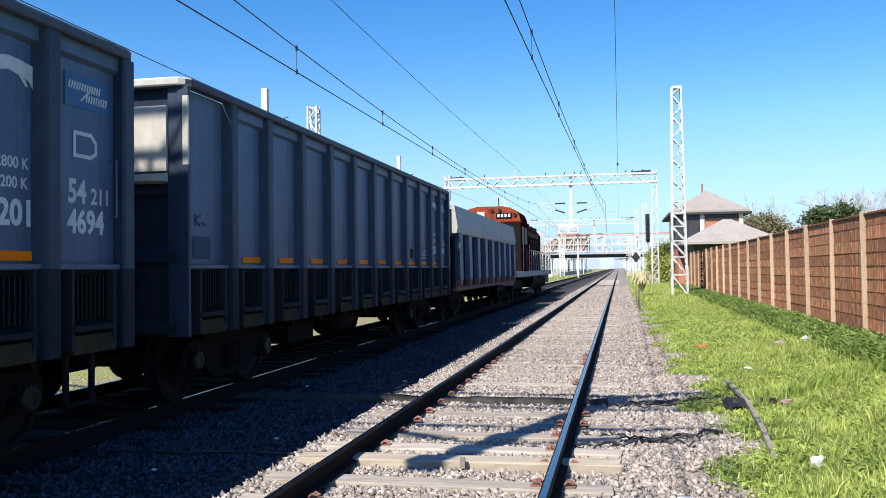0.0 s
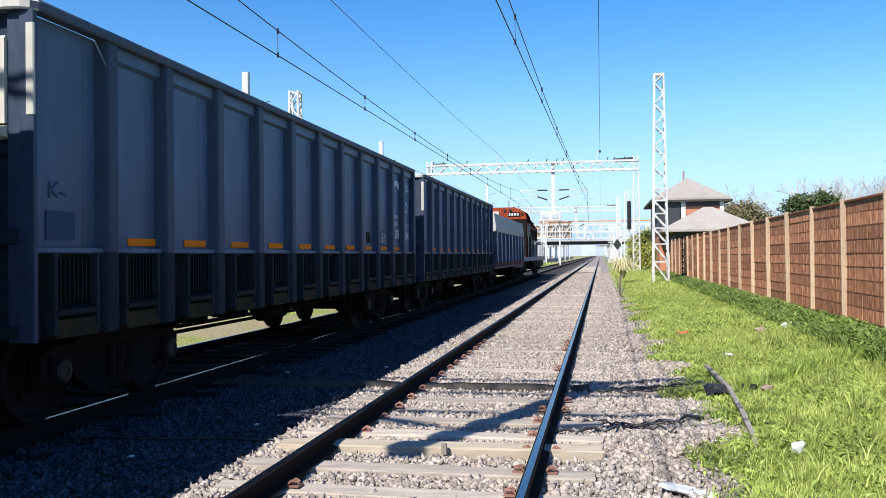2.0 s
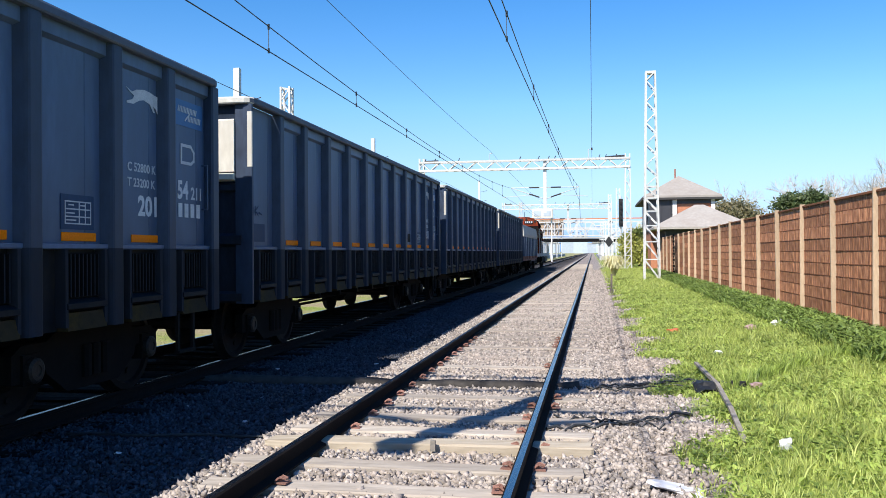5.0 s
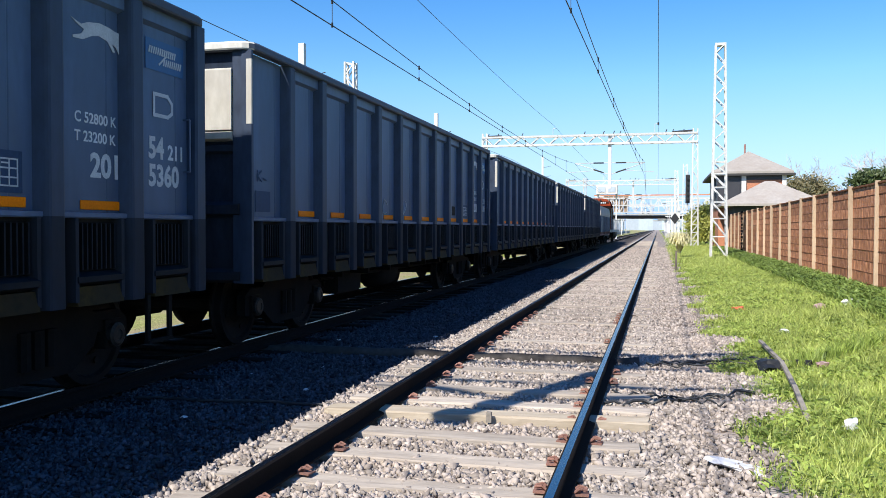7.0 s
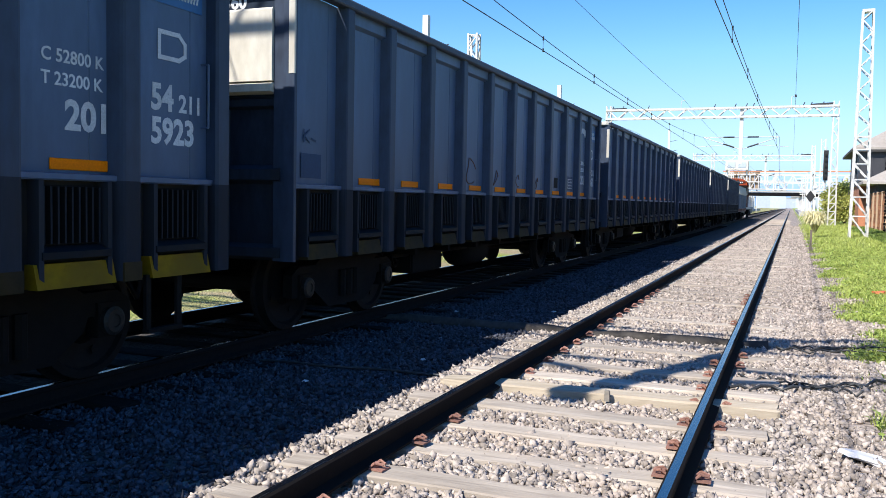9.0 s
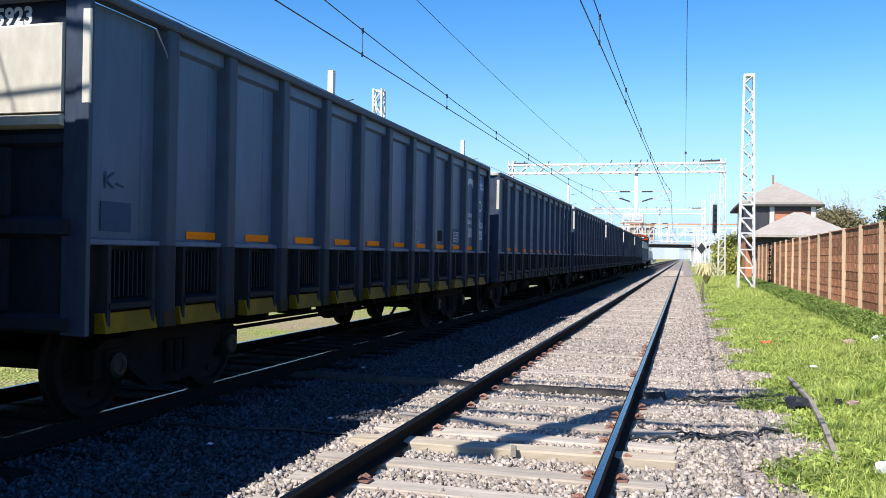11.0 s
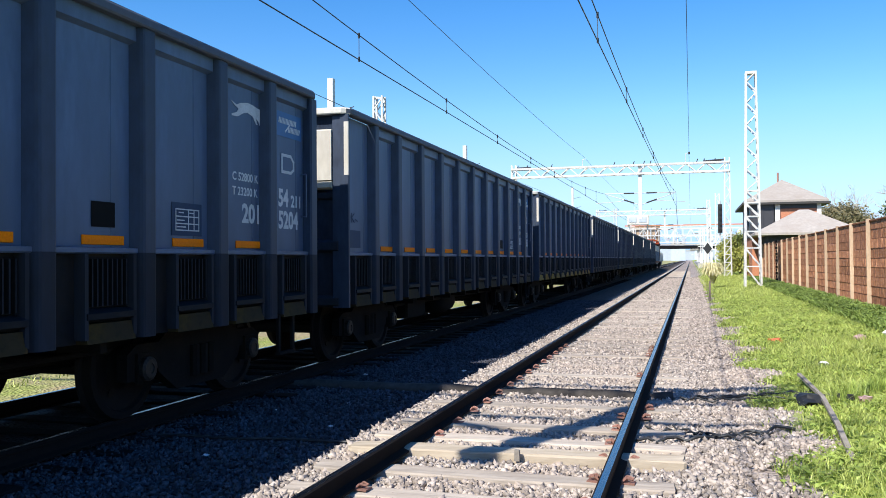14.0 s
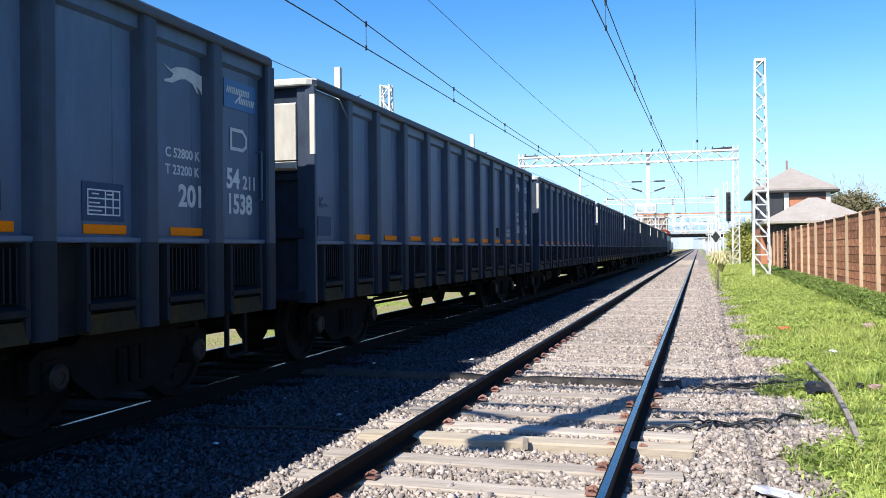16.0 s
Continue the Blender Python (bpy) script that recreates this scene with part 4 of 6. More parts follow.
def wagon_model():
    """One open wagon; its origin is on the rail at its leading end, its length along -y."""
    w = thing("gondola_wagon", "grey open-top freight wagon with ribbed sides and orange reflectors", "freight wagon", group="wagons of the freight train")
    m = side_profiles()
    mid = pose(0, -LENGTH / 2, 0)
    other = mid @ pose(0, 0, 0, 0, 0, 180) @ mid.inverted()
    for flip in (Matrix.Identity(4), other):
        for i in range(1, BAYS):
            part("post", m["post"], None, w, "", flip @ pose(0, bay_y(i), 0))
        part("corner_post", m["corner"], None, w, "", flip @ pose(0, -0.08, 0))
        if flip is other:
            part("corner_post", m["corner"], None, w, "", flip @ pose(0, -LENGTH + 0.105, 0))
    part("corner_post", m["rear"], None, w, "", pose(0, -LENGTH + 0.11, 0))
    edge = part("flange", m["flange"], None, w, "", pose(0, -LENGTH + 0.11, 0))
    part("flange_plate", m["patch"], None, edge, "upper flange strip coloured pale for the sunlight on it")
    for flip in (Matrix.Identity(4), other):
        for i in range(BAYS):
            c = flip @ pose(0, bay_mid(i), 0)
            part("side_panel", m["bays"][i]["panel"], None, w, "", c)
            if i not in (0,):
                part("panel_lip", m["bays"][i]["lip"], None, w, "", c)
            low = part("lower_panel", m["bays"][i]["low"], None, w, "", c @ pose(0, 0.13 if 2 <= i <= 9 else 0.03, 0))
            part("louvre", m["bays"][i]["louvre"], None, low, "dark barred louvre")
            part("louvre_shelf", m["bays"][i]["shelf"], None, low)
            for y in (-0.29, 0.29):
                part("fin", m["bays"][i]["fin"], None, low, "", pose(0, y, 0))
            part("yellow_foot", m["bays"][i]["foot"], None, low, "dusty yellow strip")
            if 0 < i < BAYS - 1:
                part("reflector", m["bays"][i]["refl"], None, w, "orange reflective strip", c @ pose(0, 0.12, 0))
        bm = bmesh.new()
        extrude(bm, [(PANEL_X - 0.05, 1.49), (PANEL_X + 0.05, 1.49), (PANEL_X + 0.06, 1.50), (PANEL_X + 0.06, 1.535), (PANEL_X - 0.05, 1.545)], "y", -LENGTH + 0.1, -0.1)
        part("ledge", bm, WAGON, w, "", flip)
        part("step", step_mesh(), None, w, "", flip @ pose(0, -0.75, 0))
        part("grab_rail", grab_mesh(), None, w, "", flip @ pose(0, -0.25, 0))
    part("top_rim", rim_mesh(), None, w, "worn top rim, its trailing end coloured pale as sunlit")
    e = end_mesh()
    part("end_wall", e, None, w, "", pose(0, -LENGTH, 0))
    part("end_plate", plate_mesh(), None, w, "end board coloured pale for the sunlight on it", pose(0, -LENGTH, 0))
    part("end_wall", e, None, w, "", mid @ pose(0, 0, 0, 0, 0, 180) @ pose(0, -LENGTH / 2, 0))
    for rib in end_ribs():
        part("end_rib", rib, None, w, "", pose(0, -LENGTH, 0))
        part("end_rib", rib, None, w, "", mid @ pose(0, 0, 0, 0, 0, 180) @ pose(0, -LENGTH / 2, 0))
    bm = bmesh.new()
    box(bm, -PANEL_X + 0.06, PANEL_X - 0.06, -LENGTH + 0.12, -0.12, 0.84, 0.90)
    part("floor_plate", bm, WAGON_DARK, w)
    build_underframe(w)
    cpl = coupler_mesh()
    part("coupler", cpl, None, w, "", pose(0, 0, 0))
    part("coupler", cpl, None, w, "", mid @ pose(0, 0, 0, 0, 0, 180) @ mid.inverted())
    wheel, axle = wheelset_meshes()
    bog, cap = bogie_mesh(), cap_mesh()
    for y in (-1.88, -LENGTH + 1.88):
        b = part("bogie_frame", bog, None, w, "grimy cast bogie frame", pose(0, y, 0))
        for d in (-0.95, 0.95):
            for turn in (0, 180):
                part("axle_cap", cap, None, b, "", pose(0, d, 0.46, 0, 0, turn))
            ws = part("wheelset", axle, None, w, "dark steel axle and wheels", pose(0, y + d, 0.46))
            for turn in (0, 180):
                part("wheel", wheel, None, ws, "", pose(0, 0, 0, 0, 0, turn))
    # markings near the leading end and a small table plate
    X = PANEL_X + 0.0045

    def mark(name, me, y, z, label="", x=X):
        return part(name, me, None, w, label, pose(x, y, z))

    c12, c11, c10, c9 = (bay_mid(i) for i in (11, 10, 9, 8))
    mark("decal", flat_shape([(-0.33, -0.02), (0.29, -0.02), (0.29, 0.26), (-0.33, 0.26)], BLUE_MARK, "decal"), c12 + 0.06, 2.86, "blue decal with pale slanted bars", X + 0.001)
    mark("decal_bar", strokes([[(-0.28 + 0.034 * q, 0.135), (-0.265 + 0.034 * q, 0.185)] for q in range(13)] + [[(-0.05 + 0.034 * q, 0.05), (-0.035 + 0.034 * q, 0.10)] for q in range(9)] + [[(-0.12, 0.045), (-0.02, 0.125)]], 0.019, WHITE_MARK, "decal_bar"), c12 + 0.06, 2.86, "white bars", X + 0.005)["kind"] = "stuff"
    mark("outline_mark", strokes([[(-0.14, 0.0), (-0.14, 0.19), (0.08, 0.19), (0.15, 0.13), (0.15, 0.04), (0.08, 0.0), (-0.14, 0.0)]], 0.034, WHITE_MARK, "outline_mark"), c12, 2.44, "white outline mark")
    mark("emblem", dog_mesh(), c11 - 0.22, 2.95, "white leaping emblem")
    text = lambda name, s, size, y, z, bold=0.012, squeeze=1.0: part(name, words(s, size, bold, squeeze), None, w, "white stencilled characters", pose(X - 0.001, y, z, 90, 0, 90))
    text("lettering", "C 52800 K", 0.12, c11 - 0.19, 2.255, 0.016)
    text("lettering", "T 23200 K", 0.12, c11 - 0.19, 2.105, 0.016)
    text("lettering", "201", 0.27, c11 + 0.0, 1.83, 0.034)
    text("lettering", "54", 0.27, c12 - 0.23, 2.05, 0.034, 0.92)
    text("lettering", "211", 0.19, c12 + 0.08, 2.05, 0.026, 0.98)
    plate = mark("data_plate", flat_shape([(-0.24, 0.0), (0.24, 0.0), (0.24, 0.30), (-0.24, 0.30)], NAVY_MARK, "data_plate"), c10 + 0.10, 1.66, "navy plate with a white grid")
    part("grid", strokes([[(-0.18, 0.05), (0.19, 0.05), (0.19, 0.24), (-0.18, 0.24), (-0.18, 0.05)], [(-0.18, 0.11), (0.19, 0.11)], [(-0.18, 0.175), (0.19, 0.175)], [(0.02, 0.05), (0.02, 0.24)],
                          [(0.11, 0.05), (0.11, 0.24)], [(-0.13, 0.21), (-0.06, 0.21)], [(0.04, 0.21), (0.10, 0.21)], [(-0.16, 0.14), (-0.05, 0.14)], [(-0.16, 0.08), (-0.03, 0.08)]], 0.011, WHITE_MARK, "grid"), None, plate, "", pose(0.0035, 0, 0))
    mark("black_plate", flat_shape([(-0.14, 0.0), (0.14, 0.0), (0.14, 0.20), (-0.14, 0.20)], BLACK_MARK, "black_plate"), c9 + 0.12, 1.70, "black square plate")
    c1 = bay_mid(0)
    mark("small_plate", flat_shape([(-0.19, 0.0), (0.19, 0.0), (0.19, 0.24), (-0.19, 0.24)], NAVY_MARK, "small_plate"), c1 - 0.1, 1.60, "navy plate")
    mark("small_plate", strokes([[(-0.14, 0.34), (-0.14, 0.46)], [(-0.04, 0.46), (-0.13, 0.40), (-0.04, 0.34)], [(0.0, 0.38), (0.08, 0.36)]], 0.016, NAVY_MARK, "small_plate"), c1 - 0.1, 1.61, "dark painted signs", X + 0.004)
    bm = bmesh.new()
    box(bm, 0, 0.004, -0.012, 0.012, 0, 0.10), box(bm, 0, 0.004, -0.03, 0.03, 0.0, 0.012)
    mark("tie_down_mark", mesh_of(bm, "tie_down_mark", WHITE_MARK), c10 + 0.42, 1.08, "", PANEL_X - 0.017)
    return w


NUMBERS = {1: "4694", 2: "1231", 4: "5360", 5: "5923", 6: "785", 7: "5204", 8: "1538"}
SCRAWLS = {3: ((4, CHALK, 0.8), (5, CHALK, 0.8)), 4: ((4, SCRAWL, 1.25), (5, SCRAWL, 0.8), (6, SCRAWL, 0.7), (7, SCRAWL, 0.65)), 5: ((7, CHALK, 1.1),)}  # bay, paint, size


def number_wagon(w, k):
    X, c12 = PANEL_X + 0.0035, bay_mid(11)
    if k in NUMBERS:
        me = words(NUMBERS[k], 0.27, 0.034, 0.92)
        part("running_number", me, None, w, "white stencilled number", pose(X, c12 - 0.23 + (0.14 if len(NUMBERS[k]) == 3 else 0), 1.80, 90, 0, 90))
        part("end_number", words(NUMBERS[k], 0.19, 0.03, 0.95), None, w, "white stencilled number on the end wall", pose(0.62, -LENGTH + 0.098, 3.205, 90, 0, 0))
    else:
        part("running_number", strokes([[(0.05, 0.05), (0.05, 0.13)], [(0.19, 0.05), (0.19, 0.13)], [(0.33, 0.05), (0.33, 0.13)], [(0.47, 0.05), (0.47, 0.13)]], 0.09, WHITE_MARK, "running_number"),
             None, w, "white number bars", pose(X + 0.001, c12 - 0.22, 1.83))
    for j, (bay, mat, s) in enumerate(SCRAWLS.get(k, ())):
        y, z = bay_mid(bay) - 0.08, 1.66
        line = [(X + 0.002, 0.13 * s * (math.cos(a) + 0.35 * math.cos(2.3 * a + j)), 0.15 * s * (1 + math.sin(a * (1 + 0.3 * (j % 2))))) for a in np.linspace(0.2, 5.3, 18)]
        me = wire("scrawl", "", line, 0.008)
        me.materials[0] = mat
        part("scrawl", me, None, w, "faint hand-drawn scrawl", pose(0, y, z))


def build_wagons():
    model = wagon_model()
    made = {0: model}
    # the last wagon stays unseen, added to carry on the train's shadow
    for k in range(1, 10):
        made[k] = copy_thing(model, Matrix.Identity(4))
    bm = bmesh.new()
    extrude(bm, [(PANEL_X - 0.02, 0.955), (PANEL_X + 0.055, 0.955), (PANEL_X + 0.09, 0.795), (PANEL_X - 0.02, 0.795)], "y", -0.335, 0.335)
    clean = mesh_of(bm, "yellow_foot", YELLOW)
    for k, w in made.items():
        number_wagon(w, k)
        if k in (0, 3, 4, 6):
            hanging_gear(w)
        if k == 5:
            tagged(w, "grey open-top freight wagon with a bright yellow lower strip")
            for c in w.children_recursive:
                if c.name.startswith("yellow_foot"):
                    c.data = clean
                    c["label"] = "bright yellow strip"
            bm = bmesh.new()
            box(bm, POST_X - 0.03, POST_X + 0.004, -0.088, 0.088, 0.795, 0.93)
            band = mesh_of(bm, "yellow_band", YELLOW_OLD)
            for i in range(1, BAYS):
                part("yellow_band", band, None, w, "worn yellow band", pose(0, bay_y(i), 0))
            bm = bmesh.new()
            for q in range(12):
                a, b = (1.5, -LENGTH + 6.5 + q * 0.07, 0.62 - 0.16 * math.sin(q / 12 * math.pi)), (1.5, -LENGTH + 6.57 + q * 0.07, 0.62 - 0.16 * math.sin((q + 1) / 12 * math.pi))
                bar(bm, a, b, 0.045 if q % 2 else 0.02, 0.02 if q % 2 else 0.045)
            part("chain", bm, UNDER, w, "hanging chain")
    return made


def build_hopper():
    """The shorter wagon behind the locomotive: dark ribbed sides under a pale upper board."""
    w = thing("ballast_wagon", "dark ribbed open wagon with pale upper side boards behind the locomotive", "freight wagon", group="wagons of the freight train")
    L, wheel_axle, bog, cap = 13.3, wheelset_meshes(), bogie_mesh(), cap_mesh()
    for s in (-1, 1):
        bm = bmesh.new()
        # wall painted near-black in place of the shade between the ribs
        box(bm, s * 1.38 - 0.04, s * 1.38 + 0.04, -L, 0, 0.95, 2.45)
        part("side_wall", bm, LOUVRE, w, "side coloured near-black for the shade between the ribs")
        for i in range(3):
            bm = bmesh.new()
            a, b = -L + i * L / 3 + 0.02, -L + (i + 1) * L / 3 - 0.02
            extrude(bm, [(s * 1.38, 2.42), (s * 1.52, 2.45), (s * 1.55, 2.62), (s * 1.46, 3.2), (s * 1.38, 3.2)], "y", a, b)
            part("upper_board", bm, CONCRETE, w, "pale grey upper board with rust runs")
        for i in range(9):
            y = -L + 0.5 + i * (L - 1.0) / 8
            bm = bmesh.new()
            extrude(bm, [(s * 1.40, 1.15), (s * 1.57, 1.15), (s * 1.55, 2.42), (s * 1.40, 2.45)], "y", y - 0.24, y + 0.24)
            rib = part("rib", bm, WAGON, w)
            bm = bmesh.new()
            extrude(bm, [(s * 1.40, 0.92), (s * 1.55, 0.98), (s * 1.565, 1.148), (s * 1.40, 1.148)], "y", y - 0.17, y + 0.17)
            part("rib_foot", bm, RUST, rib, "rusty foot")
        bm = bmesh.new()
        box(bm, s * 1.40 - 0.02, s * 1.40 + 0.1, -L, 0, 0.85, 0.95)
        part("sill", bm, RUST, w, "rusty lower sill")
    for y in (-L, -0.06):
        bm = bmesh.new()
        box(bm, -1.38, 1.38, y, y + 0.06, 0.95, 3.1)
        for z in (1.4, 1.9, 2.4):
            box(bm, -1.38, 1.38, y - 0.05, y + 0.11, z - 0.05, z + 0.05)
        part("end_wall", bm, WAGON_DARK, w)
    bm = bmesh.new()
    box(bm, -1.4, 1.4, -L, 0, 0.84, 0.95), box(bm, -0.22, 0.22, -L - 0.1, 0.1, 0.62, 0.84)
    part("underframe", bm, UNDER, w)
    for y in (0, -L):
        part("coupler", coupler_mesh(), None, w, "", pose(0, y, 0, 0, 0, 0 if y == 0 else 180))
    for y in (-1.9, -L + 1.9):
        part("bogie_frame", bog, None, w, "", pose(0, y, 0))
        for d in (-0.95, 0.95):
            ws = part("wheelset", wheel_axle[1], None, w, "", pose(0, y + d, 0.46))
            for turn in (0, 180):
                part("wheel", wheel_axle[0], None, ws, "", pose(0, 0, 0, 0, 0, turn))
    return w


def build_loco():
    """A diesel road switcher: cab at the trailing end, long hood ahead, walkway with handrails."""
    w = thing("locomotive", "orange-red diesel locomotive with a tall cab and dark hood", "locomotive")
    L, wheel_axle = 18.8, wheelset_meshes()
    bm = bmesh.new()
    box(bm, -1.48, 1.48, -L, 0, 1.05, 1.30), box(bm, -1.3, 1.3, -L - 0.05, -L + 0.1, 0.7, 1.2), box(bm, -1.3, 1.3, -0.1, 0.05, 0.5, 1.2)
    part("walkway", bm, CONCRETE, w, "pale walkway edge")
    bm = bmesh.new()
    cab = [(-1.42, 1.3), (1.42, 1.3), (1.42, 3.6), (1.38, 3.85), (1.25, 4.08), (1.0, 4.24), (0.6, 4.34), (-0.6, 4.34), (-1.0, 4.24), (-1.25, 4.08), (-1.38, 3.85), (-1.42, 3.6)]
    extrude(bm, cab, "y", -L + 2.2, -L + 5.2)
    body = mesh_of(bm, "cab", LOCO, LOCO_SHADE)
    for p in body.polygons:
        p.material_index = 0 if abs(p.normal.y) > 0.5 or p.normal.z > 0.9 else 1
    part("cab", body, None, w, "orange-red cab, its sides coloured dark for the shade")
    for y in (-L + 2.6, -L + 3.9):
        bm = bmesh.new()
        box(bm, 1.415, 1.435, y, y + 0.9, 2.6, 3.4)
        part("side_window", bm, DARK_WOOD, w, "dark cab side window")
    bm = bmesh.new()
    box(bm, -1.5, 1.5, -L + 2.12, -L + 5.3, 3.56, 3.62)
    part("rain_gutter", bm, LOCO_SHADE, w)
    bm = bmesh.new()
    extrude(bm, [(-0.85, 1.3), (0.85, 1.3), (0.85, 2.3), (0.7, 2.5), (-0.7, 2.5), (-0.85, 2.3)], "y", -L + 0.2, -L + 2.2)
    part("short_hood", bm, LOCO, w)
    bm = bmesh.new()
    extrude(bm, [(-0.9, 1.3), (0.9, 1.3), (0.9, 3.45), (0.7, 3.75), (-0.7, 3.75), (-0.9, 3.45)], "y", -L + 5.2, -0.9)
    for i in range(9):
        y = -L + 5.6 + i * 1.1
        for s in (-1, 1):
            box(bm, min(s * 0.88, s * 0.94), max(s * 0.88, s * 0.94), y, y + 0.95, 1.5, 3.2)
    part("long_hood", bm, LOCO_SHADE, w, "red hood with doors, coloured dark for the shade")
    for y in (-6.5, -4.2, -1.8):
        bm = bmesh.new()
        box(bm, -0.62, 0.62, y, y + 1.3, 3.74, 3.98)
        part("roof_hatch", bm, UNDER, w)
    bm = bmesh.new()
    bar(bm, (0.2, -L + 3.7, 4.1), (0.2, -L + 3.7, 4.85), 0.05, n=6)
    part("exhaust", bm, UNDER, w)
    bm = bmesh.new()
    box(bm, 0.28, 1.02, -L + 2.16, -L + 2.2, 3.78, 4.03)
    plate = part("number_board", bm, BLACK_MARK, w, "black board with white bars")
    for i in range(4):
        bm = bmesh.new()
        box(bm, 0.34 + i * 0.165, 0.45 + i * 0.165, -L + 2.15, -L + 2.158, 3.83, 3.98)
        part("board_bar", bm, WHITE_MARK, plate, "white bar")
    bm = bmesh.new()
    box(bm, -0.62, -0.25, -L + 2.16, -L + 2.2, 3.72, 4.1)
    part("lamp_panel", bm, PLASTER, w, "pale lamp panel")
    for x, z in ((-1.05, 3.9), (0.1, 4.15), (0.45, 4.15), (1.15, 3.95)):
        bm = bmesh.new()
        bar(bm, (x, -L + 2.12, z), (x, -L + 2.2, z), 0.17, n=12)
        part("headlight", bm, HUB, w)
    bm = bmesh.new()
    # flat dark panel in place of the shade in the door recess
    box(bm, 0.72, 1.40, -L + 2.14, -L + 2.2, 1.35, 3.58)
    part("rear_door", bm, UNDER, w, "dark panel for the shaded doorway at the cab's rear")
    for x in (-1.0, 0.25):
        bm = bmesh.new()
        box(bm, x - 0.3, x + 0.3, -L + 2.17, -L + 2.2, 2.75, 3.5)
        part("cab_window", bm, DARK_WOOD, w, "dark cab window")
    for s in (-1, 1):
        bm = bmesh.new()
        for y in np.arange(-L + 5.6, 0, 1.15):
            bar(bm, (s * 1.44, y, 1.3), (s * 1.44, y, 2.35), 0.035, n=6)
        bar(bm, (s * 1.44, -L + 5.6, 2.35), (s * 1.44, -0.1, 2.35), 0.035, n=6)
        part("handrail", bm, STEEL_WHITE, w)
    bm = bmesh.new()
    for x in np.linspace(-1.44, 1.44, 6):
        bar(bm, (x, -0.06, 1.3), (x, -0.06, 2.35), 0.035, n=6)
    bar(bm, (-1.44, -0.06, 2.35), (1.44, -0.06, 2.35), 0.035, n=6)
    part("end_rail", bm, STEEL_WHITE, w)
    bm = bmesh.new()
    extrude(bm, [(-1.25, 0.45), (1.25, 0.45), (1.4, 0.7), (1.4, 1.05), (-1.4, 1.05), (-1.4, 0.7)], "y", -L / 2 - 1.6, -L / 2 + 1.6)
    part("fuel_tank", bm, UNDER, w)
    for y in (-2.9, -L + 2.9):
        bm = bmesh.new()
        for s in (-1, 1):
            extrude(bm, [(-2.1, 0.35), (-2.1, 0.75), (-1.6, 0.9), (1.6, 0.9), (2.1, 0.75), (2.1, 0.35), (1.2, 0.5), (-1.2, 0.5)], "x", min(s * 1.0, s * 1.15), max(s * 1.0, s * 1.15))
        box(bm, -1.0, 1.0, -0.3, 0.3, 0.6, 1.06)
        part("truck_frame", bm, UNDER, w, "", pose(0, y, 0))
        for d in (-1.6, 0, 1.6):
            ws = part("wheelset", wheel_axle[1], None, w, "", pose(0, y + d, 0.46))
            for turn in (0, 180):
                part("wheel", wheel_axle[0], None, ws, "", pose(0, 0, 0, 0, 0, turn))
    # hood doors, louvres and grab irons on both sides
    for s in (-1, 1):
        for i in range(9):
            y = -L + 5.6 + i * 1.1
            bm = bmesh.new()
            x0, x1 = sorted((s * 0.94, s * 0.965))
            box(bm, x0, x1, y + 0.10, y + 0.84, 1.62 + 0.3 * (i % 2), 3.08)
            part("hood_door", bm, LOCO if i == 1 else (LOCO_SHADE if i in (0, 3, 4) else UNDER), w, "red hood door" if i == 1 else "dark hood door")
            bm = bmesh.new()
            for q in range(6):
                x0, x1 = sorted((s * 0.90, s * 0.99))
                box(bm, x0, x1, y + 0.12, y + 0.82, 3.22 + q * 0.04, 3.235 + q * 0.04)
            part("hood_louvre", bm, HUB, w)
        bm = bmesh.new()
        x0, x1 = sorted((s * 1.42, s * 1.435))
        box(bm, x0, x1, -L + 4.0, -L + 4.9, 1.4, 2.45)
        part("cab_door", bm, UNDER, w, "dark cab door panel")
        for y in (-L + 2.45, -L + 5.1):
            bm = bmesh.new()
            bar(bm, (s * 1.5, y, 1.0), (s * 1.5, y, 2.6), 0.03, n=6)
            part("grab_iron", bm, STEEL_WHITE, w)
    bm = bmesh.new()
    box(bm, -0.72, 0.72, -L + 5.4, -L + 8.6, 3.74, 4.02)
    part("roof_box", bm, RIM, w, "grey roof box")
    return w


